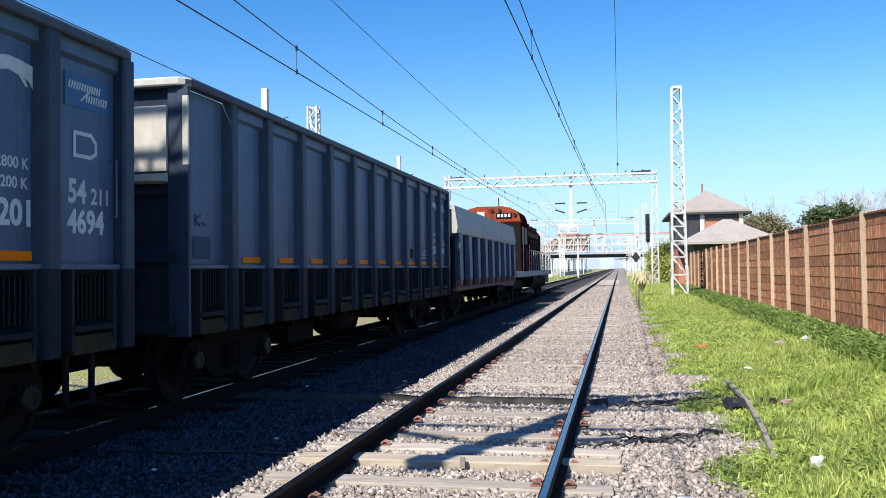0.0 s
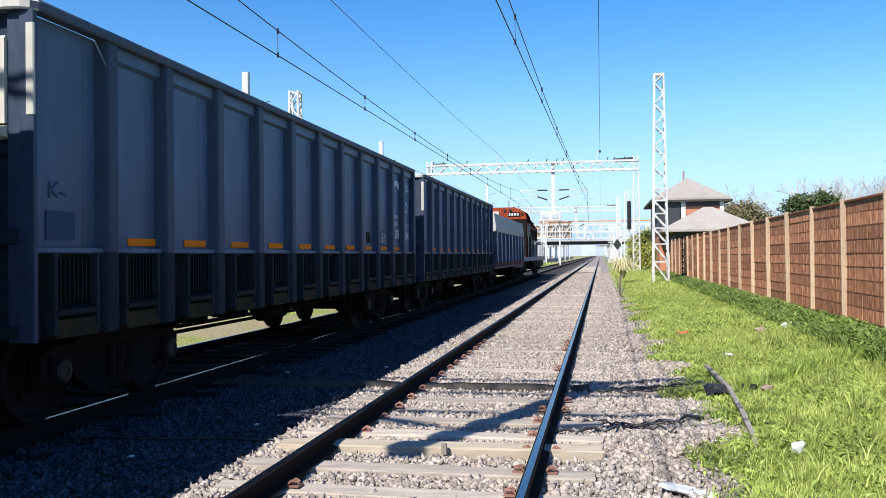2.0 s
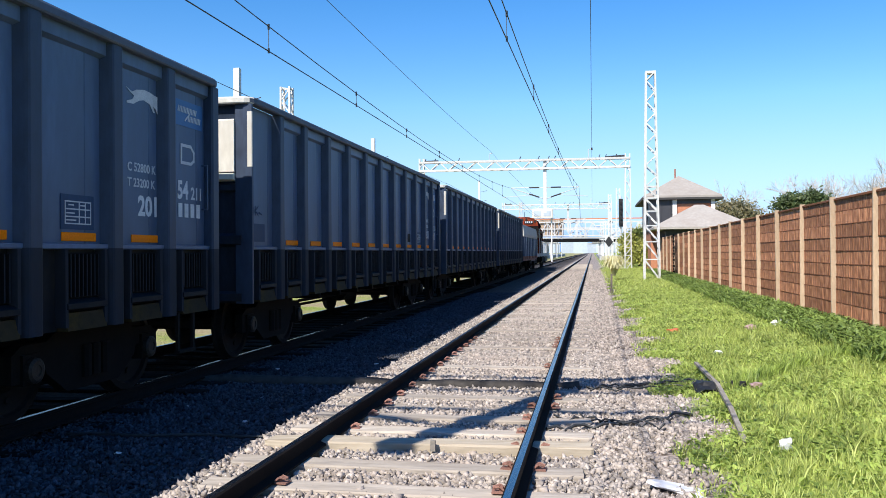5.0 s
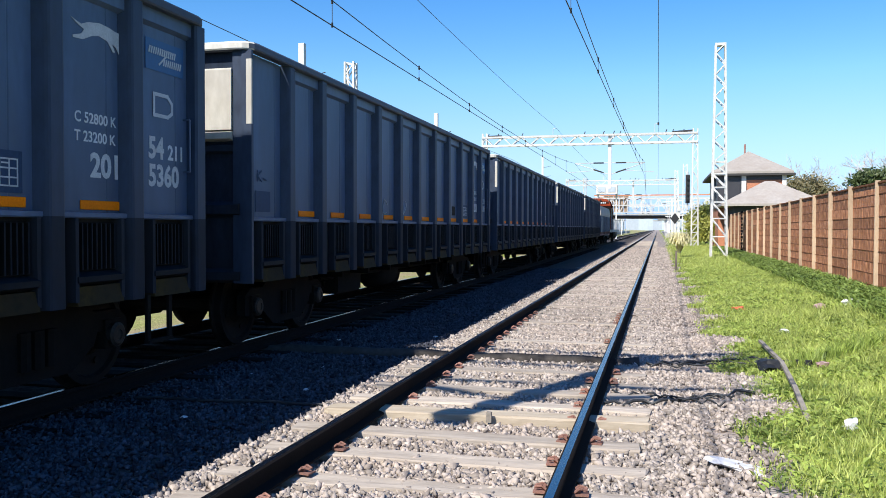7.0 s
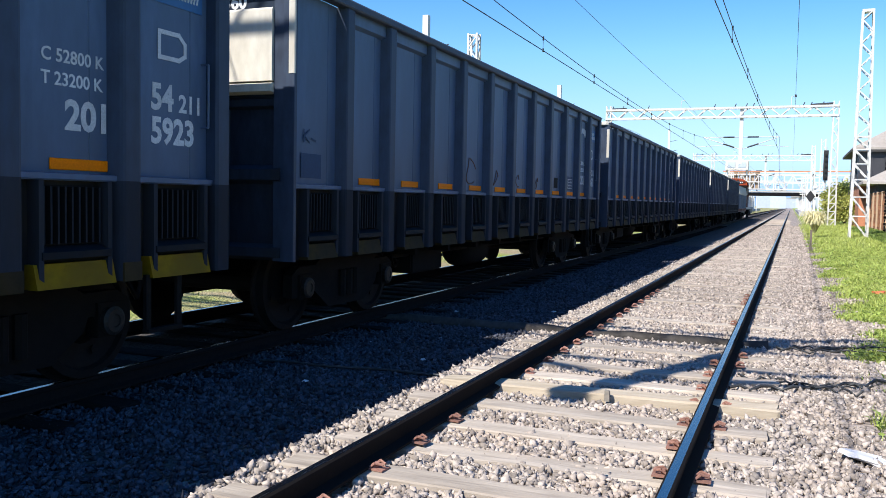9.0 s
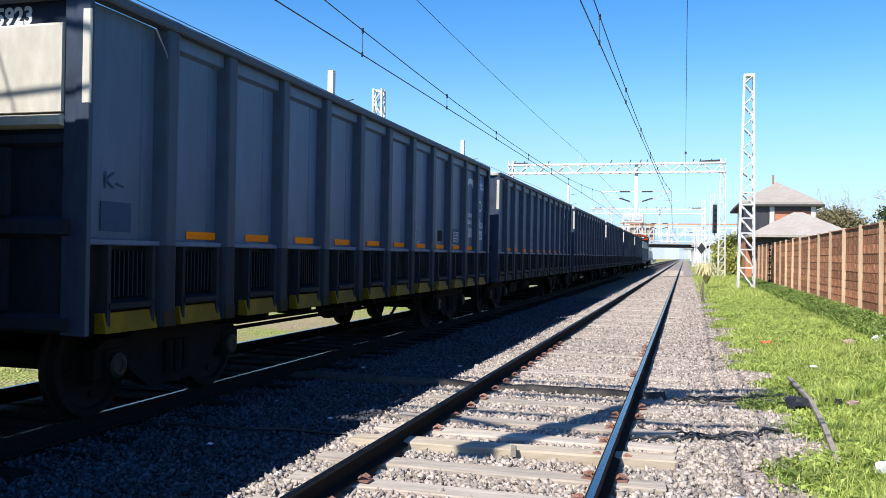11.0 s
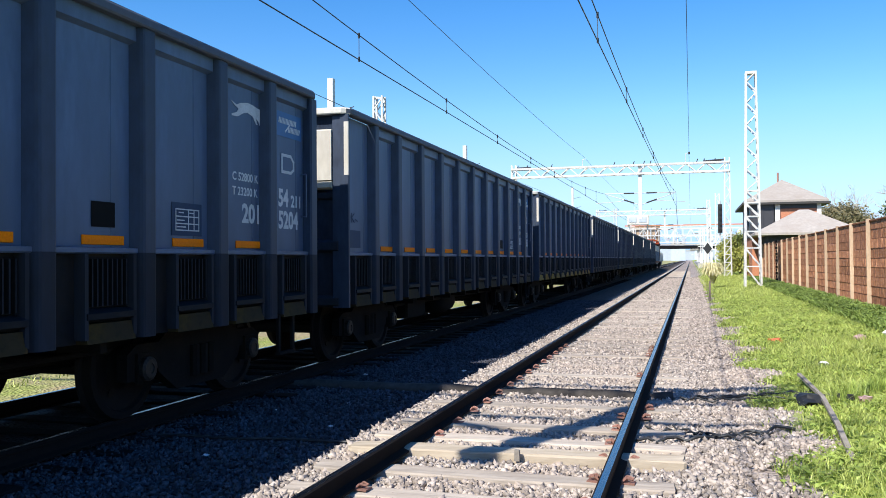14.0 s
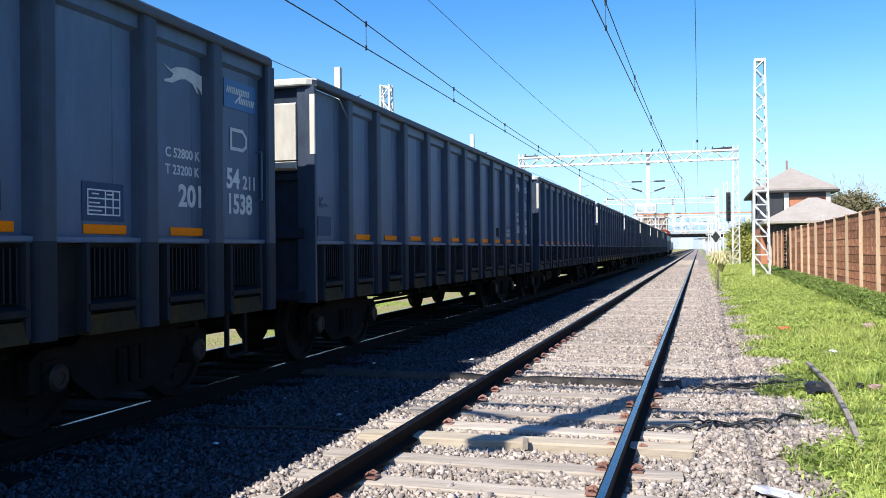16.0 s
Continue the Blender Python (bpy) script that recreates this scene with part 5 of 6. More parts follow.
# ---- overhead line ----
def lattice(name, label, at, height, w0, w1, step0, step1, single=True, group=""):
    """A square lattice mast: four angle legs with struts and diagonals on every face."""
    mast = thing(name, label, "lattice mast", at, group)
    for sx in (-1, 1):
        for sy in (-1, 1):
            bm = bmesh.new()
            bar(bm, (sx * w0 / 2, sy * w0 / 2, 0), (sx * w1 / 2, sy * w1 / 2, height), 0.085)
            part("leg", bm, STEEL_WHITE, mast)
    z, k = 0.15, 0
    joined = bmesh.new()
    while z < height - 0.1:
        st = step0 + (step1 - step0) * min(1.0, z / (height * 0.45))
        z2 = min(z + st, height - 0.04)
        a, b = (w0 + (w1 - w0) * z / height) / 2, (w0 + (w1 - w0) * z2 / height) / 2
        for fx, fy in ((0, -1), (1, 0), (0, 1), (-1, 0)):
            def at_(u, h, r):
                return (u * r if fx == 0 else fx * r, u * r if fy == 0 else fy * r, h)
            u = -1 if (k % 2 or z < height * 0.42) else 1
            bm = bmesh.new() if single else joined
            bar(bm, at_(u, z2, b), at_(-u, z, a), 0.05)
            if single:
                part("diagonal", bm, STEEL_WHITE, mast)
            if z < height * 0.42:
                bm = bmesh.new() if single else joined
                bar(bm, at_(-1, z2, b), at_(1, z2, b), 0.055)
                if single:
                    part("strut", bm, STEEL_WHITE, mast)
        z, k = z2, k + 1
    if single:
        joined.free()
        bm = bmesh.new()
        box(bm, -w1 / 2 - 0.03, w1 / 2 + 0.03, -w1 / 2 - 0.03, w1 / 2 + 0.03, height - 0.12, height)
        part("cap_plate", bm, STEEL_WHITE, mast)
    else:
        part("bracing", joined, STEEL_WHITE, mast)
    return mast


def cantilever(parent, x, side, z):
    """Top tube, stay and registration arm on one side of a drop post, with dark insulators."""
    bm = bmesh.new()
    bar(bm, (x, 0, z + 1.25), (x + side * 2.6, 0, z + 1.25), 0.06, n=6)
    bar(bm, (x, 0, z + 0.35), (x + side * 2.5, 0, z + 1.2), 0.06, n=6)
    bar(bm, (x + side * 1.0, 0, z + 0.65), (x + side * 3.3, 0, z + 0.5), 0.04, n=6)
    part("cantilever", bm, STEEL_WHITE, parent)
    for (a, b) in (((0.35, 1.25), (1.15, 1.25)), ((0.35, 0.47), (1.15, 0.74))):
        bm = bmesh.new()
        bar(bm, (x + side * a[0], 0, z + a[1]), (x + side * b[0], 0, z + b[1]), 0.115, n=8)
        part("insulator", bm, INSULATOR, parent, "dark ribbed insulator")


def portal(y, near):
    g = thing("catenary_portal", "white steel portal with a lattice beam across the tracks", "catenary portal", pose(0, y, 0), "catenary portals")
    # the nearest portal is unseen; its beam is cut short and thinned for its shadow
    xl, xr, z0, z1 = -12.45, -0.8 if near else 4.15, 8.32, 9.0
    for x in (xl,) if near else (xl, xr):
        for sx in (-1, 1):
            for sy in (-1, 1):
                bm = bmesh.new()
                bar(bm, (x + sx * 0.26, sy * 0.26, 0), (x + sx * 0.17, sy * 0.17, 9.35), 0.085)
                part("leg", bm, STEEL_WHITE, g)
        bm = bmesh.new()
        n = 15
        for k in range(n):
            za, zb = 0.1 + k * 9.0 / n, 0.1 + (k + 1) * 9.0 / n
            ra, rb = 0.26 - 0.09 * za / 9.35, 0.26 - 0.09 * zb / 9.35
            for s in (-1, 1):
                u = 1 if za < 4 else (-1) ** k
                bar(bm, (x - u * ra, s * ra, za), (x + u * rb, s * rb, zb), 0.05)
                bar(bm, (x + s * ra, -u * ra, za), (x + s * rb, u * rb, zb), 0.05)
                if za < 4:
                    bar(bm, (x - rb, s * rb, zb), (x + rb, s * rb, zb), 0.05)
        part("leg_bracing", bm, STEEL_WHITE, g)
    for yy in (-0.22, 0.22):
        for z in (z0, z1):
            bm = bmesh.new()
            bar(bm, (xl - 0.2, yy, z), (xr + 0.2, yy, z), 0.07 if near else 0.15)
            part("chord", bm, STEEL_WHITE, g)
        n = 22
        for k in range(n):
            bm = bmesh.new()
            xa, xb = xl + (xr - xl) * k / n, xl + (xr - xl) * (k + 1) / n
            bar(bm, (xa, yy, z0 if k % 2 else z1), (xb, yy, z1 if k % 2 else z0), 0.03 if near else 0.075)
            part("diagonal", bm, STEEL_WHITE, g)
    for x in (-2.05 if near else -2.35,):
        bm = bmesh.new()
        extrude(bm, [(x - 0.13, -0.1), (x + 0.13, -0.1), (x + 0.13, 0.1), (x - 0.13, 0.1)], "z", 4.75, z1)
        part("drop_post", bm, STEEL_WHITE, g)
        cantilever(g, x - 0.12, -1, 5.55)
        cantilever(g, x + 0.12, 1, 5.55)
    for x, h in ((-6.6, 0.6), (1.35, 0.75))[:1 if near else 2]:
        bm = bmesh.new()
        bar(bm, (x - 0.25, 0, z1), (x - 0.25, 0, z1 + h), 0.05, n=6)
        bar(bm, (x - 0.25, 0, z1 + h), (x, 0, z1 + h + 0.08), 0.05, n=6)
        part("wire_hook", bm, STEEL_WHITE, g)
    spots = [((x, 0, z1 + 0.05), (x + 0.12, 0, z1 + 0.33), 0.07) for x in (-12.2, -11.4, -9.4, -4.4, -2.9, -2.1, -1.6, 1.9, 2.4, 3.2) if x < xr]
    spots += [((xr - 1.7, 0, z1 + 0.12), (xr - 0.2, 0, z1 + 0.2), 0.15), ((xl + 0.3, 0, z1 + 0.12), (xl + 1.4, 0, z1 + 0.14), 0.13)]
    for a, b, r in spots:
        bm = bmesh.new()
        bar(bm, a, b, r, n=6)
        part("insulator", bm, INSULATOR, g)
    return g


SPAN0, SPAN = 3.5, 65.3


def wire(name, label, points, r):
    cu = bpy.data.curves.new(name, "CURVE")
    cu.dimensions, cu.bevel_depth, cu.bevel_resolution = "3D", r, 1
    sp = cu.splines.new("POLY")
    sp.points.add(len(points) - 1)
    for p, c in zip(sp.points, points):
        p.co = (*c, 1)
    cu.materials.append(WIRE)
    tmp = new(name, cu)
    bpy.context.view_layer.update()
    me = bpy.data.meshes.new_from_object(tmp.evaluated_get(bpy.context.evaluated_depsgraph_get()))
    bpy.data.objects.remove(tmp)
    return me


def catenary(label, supports, zc, zm, sag):
    """Contact wire and messenger with droppers; supports: (y, x of the contact wire, x of the messenger)."""
    g = thing("overhead_wire", label, "overhead wire", group="overhead wires")
    contact = [(x, y, zc) for y, x, _ in supports]
    part("contact_wire", wire("contact_wire", "", contact, 0.012), None, g)
    mess = []
    for (ya, _, xa), (yb, _, xb) in zip(supports, supports[1:]):
        for k in range(16):
            t = k / 16
            mess.append((xa + (xb - xa) * t, ya + (yb - ya) * t, zm - sag * 4 * t * (1 - t)))
    part("messenger_wire", wire("messenger_wire", "", mess, 0.011), None, g)
    for (ya, ca, xa), (yb, cb, xb) in zip(supports[:3], supports[1:3]):
        for k in range(1, 10):
            t = k / 10
            bm = bmesh.new()
            y = ya + (yb - ya) * t
            top, low = (xa + (xb - xa) * t, y, zm - sag * 4 * t * (1 - t)), (ca + (cb - ca) * t, y, zc)
            bar(bm, top, low, 0.012, n=4)
            bar(bm, (top[0], y, top[2] - 0.06), (top[0], y, top[2] + 0.05), 0.05, n=5)
            bar(bm, (low[0], y, low[2] - 0.04), (low[0], y, low[2] + 0.06), 0.045, n=5)
            part("dropper", bm, WIRE, g)


def build_overhead():
    for i in range(5):
        portal(SPAN0 + SPAN * i if i else 2.4, i == 0)
    ys = [SPAN0 + SPAN * i for i in range(-1, 5)]
    catenary("contact and carrier wires above the empty track", [(y, (-0.38, 0.36)[i % 2 == 0], (-0.38, 0.36)[i % 2 == 0]) for i, y in enumerate(ys)], 5.75, 6.8, 0.85)
    catenary("contact and carrier wires above the train", [(y, -5.1, -5.1) for i, y in enumerate(ys)], 5.75, 6.8, 0.85)
    for label, x, z, s in (("single feeder wire above the tracks", 1.37, 9.85, 0.25), ("single feeder wire above the train", -6.75, 9.85, 0.35), ("single wire beyond the train", -10.2, 7.2, 0.2)):
        g = thing("feeder_wire", label, "overhead wire", group="overhead wires")
        pts = []
        for ya, yb in zip(ys, ys[1:]):
            pts += [(x, ya + (yb - ya) * k / 12, z - s * 4 * k / 12 * (1 - k / 12)) for k in range(12)]
        part("wire", wire("wire", "", pts, 0.011), None, g)
        if x > 0:
            bm = bmesh.new()
            bar(bm, (x, ys[2], z - 0.15), (x, ys[2], z + 0.05), 0.16, n=8)
            part("insulator", bm, INSULATOR, g)
    lattice("lattice_mast", "tall tapered white lattice mast standing in the grass", pose(4.24, 43, 0.1), 10.35, 0.72, 0.42, 0.98, 0.52)
    lattice("lattice_mast", "white lattice mast beyond the train", pose(-12.6, 37.8, 0.05), 9.3, 0.46, 0.42, 0.8, 0.55, single=False, group="masts beyond the train")
    for x, y, h in ((-12.6, 32.2, 9.0), (-12.6, 53.6, 9.0), (-12.6, 106, 10.5)):
        mast = thing("concrete_mast", "pale square mast beyond the train", "mast", pose(x, y, 0.05), "masts beyond the train")
        bm = bmesh.new()
        extrude(bm, [(-0.12, -0.12), (0.12, -0.12), (0.12, 0.12), (-0.12, 0.12)], "z", 0, h)
        part("post", bm, STEEL_WHITE, mast)
        for z in (h - 1.4, h - 2.6):
            bm = bmesh.new()
            bar(bm, (0.1, 0, z), (1.0, 0, z + 0.2), 0.04, n=6)
            part("arm", bm, INSULATOR, mast)
    # small masts and signals along the line, far off
    for x, y, h, w in ((4.2, 96, 8.6, 0.5), (3.6, 112, 9.0, 0.45), (4.3, 150, 8.5, 0.5), (3.4, 170, 7.5, 0.4), (-8.4, 118, 8.5, 0.45), (-8.6, 150, 8.5, 0.45), (-12.8, 160, 8.5, 0.45)):
        lattice("lattice_mast", "slim white lattice mast beside the line", pose(x, y, 0), h, w, w * 0.8, 0.9, 0.6, single=False, group="masts along the line")
    sg = thing("signal", "tall dark signal head on a white post", "railway signal", pose(4.1, 84, 0.1))
    bm = bmesh.new()
    bar(bm, (0, 0.2, 0), (0, 0.2, 6.9), 0.16, n=8)
    part("post", bm, STEEL_WHITE, sg)
    bm = bmesh.new()
    box(bm, -0.2, 0.2, -0.06, 0.06, 3.9, 6.6)
    part("backplate", bm, SIGN_BLACK, sg)
    for k in range(5):
        bm = bmesh.new()
        bar(bm, (0, -0.06, 4.2 + k * 0.5), (0, -0.22, 4.2 + k * 0.5), 0.22, n=10)
        part("lamp_hood", bm, HUB, sg)
    ds = thing("diamond_sign", "black diamond-shaped sign on a thin post", "sign", pose(2.95, 84, 0.05))
    bm = bmesh.new()
    bar(bm, (0, 0, 0), (0, 0, 2.2), 0.08, n=6)
    part("post", bm, STEEL_WHITE, ds)
    bm = bmesh.new()
    extrude(bm, [(-0.4, 2.5), (0, 1.95), (0.4, 2.5), (0, 3.05)], "y", -0.06, -0.03)
    part("board", bm, SIGN_BLACK, ds)


# ---- fence and buildings ----
FENCE_X, FENCE_BASE, FENCE_TOP = 5.7, 0.22, 2.50


def board_mesh(seed):
    """One course of the fence: a grooved board with an uneven face."""
    r = random.Random(seed)
    front, y = [], 0.0
    while y < 2.26:
        w = min(r.uniform(0.06, 0.14), 2.26 - y)
        d = r.uniform(-0.005, 0.0)
        front += [(d - 0.012, y + 0.004), (d - 0.014, y + w / 2), (d - 0.012, y + w - 0.004), (d - 0.003, y + w)]
        y += max(w, 0.02)
    bm = bmesh.new()
    extrude(bm, [(0.016, 0.0)] + front[:-1] + [(0.016, 2.26)], "z", 0.004, 0.236)
    return mesh_of(bm, "board", FENCE)


def build_fence():
    f = thing("fence", "brown grooved board fence between pale upright posts", "fence", pose(FENCE_X, 0, 0))
    rows = [board_mesh(i) for i in range(7)]
    bm = bmesh.new()
    extrude(bm, [(-0.045, -0.020), (-0.038, -0.026), (0.05, -0.026), (0.05, 0.026), (-0.038, 0.026), (-0.045, 0.020)], "z", 0.1, FENCE_TOP + 0.08)
    post = mesh_of(bm, "post", FENCE_POST)
    bm = bmesh.new()
    box(bm, -0.020, -0.004, 0, 2.27, -0.007, 0.005)
    batten = mesh_of(bm, "batten", FENCE_RAIL)
    bm = bmesh.new()
    extrude(bm, [(-0.045, 0), (0.045, 0), (0.045, 0.03), (0, 0.045), (-0.045, 0.03)], "y", 0, 2.27)
    cap = mesh_of(bm, "cap_board", FENCE_RAIL)
    r = random.Random(9)
    k = -5
    while True:
        y = 16.48 + 2.33 * k
        if y > 57.5:
            break
        drop = -0.003 * max(0, y - 16)
        part("post", post, None, f, "pale post", pose(r.uniform(-0.01, 0.01) - 0.03, y, drop, r.uniform(-0.3, 0.3), r.uniform(-0.5, 0.5), 0))
        for c in range(10):
            if FENCE_BASE + c * 0.232 > FENCE_TOP - 0.1:
                break
            z = FENCE_BASE + c * 0.232 + drop
            part("board", rows[r.randrange(7)], None, f, "", pose(0.02, y + 0.035, z, 0, 0, r.uniform(-0.15, 0.15)))
            part("batten", batten, None, f, "", pose(0.02, y + 0.03, z, r.uniform(-0.25, 0.25), 0, 0))
        part("cap_board", cap, None, f, "", pose(0.02, y + 0.03, FENCE_BASE + 10 * 0.232 + drop - 0.03, r.uniform(-0.15, 0.15), 0, 0))
        k += 1
    # a dark repaired upright and a hanging chain-like tie
    bm = bmesh.new()
    for q in range(14):
        bar(bm, (-0.12, 0, 0.3 + q * 0.16), (-0.12, 0.0, 0.42 + q * 0.16), 0.10 if q % 2 else 0.06)
    tagged(part("dark_upright", bm, BLACK_MARK, f), "dark battered upright").matrix_basis = pose(0, 46.2, 0)


def hip_roof(bm, x0, x1, y0, y1, z, h, t=0.18, cut=0.5):
    """A hipped roof with a thick eave; cut: how far the ridge ends stand in, of half the shorter side."""
    dx, dy = (x1 - x0) / 2, (y1 - y0) / 2
    ins = min(dx, dy)
    if dy >= dx:
        r0, r1 = (x0 + dx, y0 + ins, z + h), (x0 + dx, y1 - ins + 0.01, z + h)
    else:
        r0, r1 = (x0 + ins, y0 + dy, z + h), (x1 - ins + 0.01, y0 + dy, z + h)
    v = [bm.verts.new(c) for c in ((x0, y0, z), (x1, y0, z), (x1, y1, z), (x0, y1, z))]
    lo = [bm.verts.new((c.co.x, c.co.y, z - t)) for c in v]
    a, b = bm.verts.new(r0), bm.verts.new(r1)
    if dy >= dx:
        faces = ((v[0], v[1], a), (v[1], v[2], b, a), (v[2], v[3], b), (v[3], v[0], a, b))
    else:
        faces = ((v[0], v[1], b, a), (v[1], v[2], b), (v[2], v[3], a, b), (v[3], v[0], a))
    for f in faces:
        bm.faces.new(f)
    for i in range(4):
        bm.faces.new((v[i], v[(i + 1) % 4], lo[(i + 1) % 4], lo[i]))
    bm.faces.new(lo)


def build_cabin():
    g = thing("signal_cabin", "two-storey brick signal cabin with grey hipped roofs behind the fence", "building")
    bm = bmesh.new()
    hip_roof(bm, 4.85, 10.05, 60, 69.5, 5.42, 1.55)
    part("upper_roof", bm, ROOF, g, "grey hipped roof")
    bm = bmesh.new()
    box(bm, 4.75, 10.15, 59.9, 69.6, 5.14, 5.28)
    part("eave", bm, EAVE, g, "dark eave")
    bm = bmesh.new()
    box(bm, 5.35, 9.6, 60.35, 69.0, 0.2, 5.2)
    part("upper_wall", bm, BRICK, g, "orange brick wall")
    bm = bmesh.new()
    box(bm, 5.3, 6.75, 60.27, 60.36, 3.0, 5.14)
    box(bm, 5.28, 5.36, 60.62, 68.9, 3.0, 5.14)
    w = part("window", bm, DARK_WOOD, g, "dark band of cabin windows")
    bm = bmesh.new()
    for x in (5.3, 6.0, 6.75):
        box(bm, x - 0.05, x + 0.05, 60.22, 60.28, 3.0, 5.14)
    for y in (62.5, 64.5, 66.5):
        box(bm, 5.22, 5.29, y - 0.05, y + 0.05, 3.0, 5.14)
    part("frame", bm, DARK_WOOD, w)
    bm = bmesh.new()
    box(bm, 6.75, 7.1, 60.22, 60.36, 0.3, 5.14), box(bm, 9.35, 9.62, 60.22, 60.36, 3.0, 5.14)
    part("pilaster", bm, PLASTER, g, "pale pilaster")
    bm = bmesh.new()
    # dark strip laid where the eave shades the top of the wall
    box(bm, 7.1, 9.35, 60.28, 60.36, 4.86, 5.14)
    part("transom", bm, DARK_WOOD, g, "dark strip for the eave's shade")
    bm = bmesh.new()
    hip_roof(bm, 5.15, 11.3, 54.6, 60.2, 3.12, 1.5, 0.14)
    part("lower_roof", bm, ROOF, g, "grey hipped lower roof")
    bm = bmesh.new()
    # shade is put into this wall by the dark eave colour
    box(bm, 5.95, 10.8, 55.2, 60.4, 0.2, 3.0)
    part("lower_wall", bm, EAVE, g, "lower wall coloured dark as shade")
    bm = bmesh.new()
    bar(bm, (7.2, 62.5, 5.4), (7.2, 62.5, 7.45), 0.13, n=8)
    bar(bm, (7.2, 62.4, 6.0), (7.6, 62.0, 6.5), 0.08, n=6)
    bar(bm, (7.2, 62.4, 6.0), (6.8, 62.0, 6.5), 0.08, n=6)
    part("chimney_pipe", bm, RUST, g, "rusty chimney pipe with stays")


def build_far_end():
    """The footbridge, station posts, platforms and what closes the view along the line."""
    b = thing("footbridge", "brown-clad footbridge on white steel trusses across the tracks", "footbridge", pose(0, 178, 0))
    for q in range(7):
        bm = bmesh.new()
        x0 = -11.4 + q
        lift = -0.55 if q == 0 else (-0.2 if q == 1 else 0)
        box(bm, x0, x0 + 0.92, -1.2, -1.1, 4.9, 8.3 + lift)
        part("cladding_panel", bm, BRIDGE, b, "tan brown cladding panel")
    bm = bmesh.new()
    bar(bm, (-11.4, -1.2, 8.35), (26, -1.2, 8.35), 0.24)
    part("handrail", bm, BRICK, b, "reddish top rail")
    # the lower band's near-black holds the shade of the deck's underside
    for z0, z1, mat in ((3.6, 4.25, LOUVRE), (4.32, 4.55, CONCRETE)):
        bm = bmesh.new()
        box(bm, -14, 26, -1.6, 1.6, z0, z1)
        part("deck_girder", bm, mat, b, "deck girder coloured dark for the shaded underside" if mat is LOUVRE else "pale deck edge")
    for yy in (-1.55, 1.55):
        bm = bmesh.new()
        for z in (4.9, 6.3, 7.7):
            bar(bm, (-14, yy, z), (26, yy, z), 0.2)
        for k in range(26):
            x0 = -14 + 1.55 * k
            bar(bm, (x0, yy, 4.9), (x0, yy, 7.7), 0.17)
            bar(bm, (x0, yy, 4.9 if k % 2 else 7.7), (x0 + 1.55, yy, 7.7 if k % 2 else 4.9), 0.14)
        part("truss", bm, STEEL_WHITE, b, "white truss")
    for x in (-21, -12.5, -7, 4.6, 12):
        bm = bmesh.new()
        for q in (-1.2, 1.2):
            bar(bm, (x, q, 0), (x, q, 3.8), 0.4)
        part("pier", bm, STEEL_WHITE, b)
    bm = bmesh.new()
    extrude(bm, [(-11.4, 7.7), (-20, 2.6), (-20, 0.8), (-11.4, 4.6)], "y", -1.4, 1.0)
    part("stair", bm, BRIDGE, b, "brown stair flight")
    for x0, x1, z, lab in ((2.6, 7.0, 0.75, "pale platform along the line"), (-13.5, -9.0, 0.75, "pale platform beyond the train")):
        p = thing("platform", lab, "platform")
        bm = bmesh.new()
        box(bm, x0, x1, 150, 330, -0.1, z)
        part("slab", bm, CONCRETE, p)
    for y in (192, 214, 240, 270):
        for x in (3.4, -10.2):
            s = thing("platform_shelter", "white steel shelter on the platform", "shelter", pose(x, y, 0.75), "platform shelters")
            for dy in (0, 8):
                bm = bmesh.new()
                bar(bm, (0, dy, 0), (0, dy, 3.4), 0.22)
                part("post", bm, STEEL_WHITE, s)
            bm = bmesh.new()
            box(bm, -2.2, 1.6, -1, 9.5, 3.4, 3.65)
            part("canopy", bm, PLASTER, s)
    w = thing("boundary_wall", "low pale wall beyond the grass", "wall")
    bm = bmesh.new()
    box(bm, -24, -8.3, 126, 126.3, 0, 1.1)
    part("wall", bm, PLASTER, w)
    c = thing("relay_cabinet", "pale equipment cabin on a steel frame", "cabin", pose(-6.3, 134, 0))
    bm = bmesh.new()
    box(bm, -1.6, 1.6, -0.9, 0.9, 6.9, 8.3)
    part("body", bm, PLASTER, c)
    bm = bmesh.new()
    box(bm, -1.3, -0.2, -0.96, -0.9, 7.2, 8.0), box(bm, 0.2, 1.3, -0.96, -0.9, 7.2, 8.0)
    part("window", bm, FAR_WALL, c)
    bm = bmesh.new()
    for x in (-1.4, 1.4):
        bar(bm, (x, 0, 0), (x, 0, 6.9), 0.2)
    part("frame", bm, STEEL_WHITE, c)
    r = random.Random(21)
    for i in range(30):
        x, y = r.choice((r.uniform(-13.5, -7.2), r.uniform(2.9, 6.5))), r.uniform(125, 265)
        h = r.uniform(3.0, 7.0)
        ps = thing("line_post", "slim white post beside the far line", "post", pose(x, y, 0.0), "far line posts")
        bm = bmesh.new()
        bar(bm, (0, 0, 0), (0, 0, h), 0.22)
        part("shaft", bm, STEEL_WHITE, ps)
        if i % 2:
            bm = bmesh.new()
            bar(bm, (-1.4, 0, h - 0.5), (1.4, 0, h - 0.3), 0.12)
            part("arm", bm, STEEL_WHITE, ps)
        else:
            bm = bmesh.new()
            bar(bm, (0, -0.1, h), (0, 0.1, h), 0.5, n=10)
            part("disc", bm, SIGN_BLACK if i % 4 else PLASTER, ps)
    for i in range(16):
        x, y, h = -95 + i * 12 + r.uniform(-3, 3), r.uniform(700, 900), r.uniform(7, 15)
        bd = thing("far_building", "hazy grey building on the horizon", "building", pose(x, y, 0), "horizon buildings")
        bm = bmesh.new()
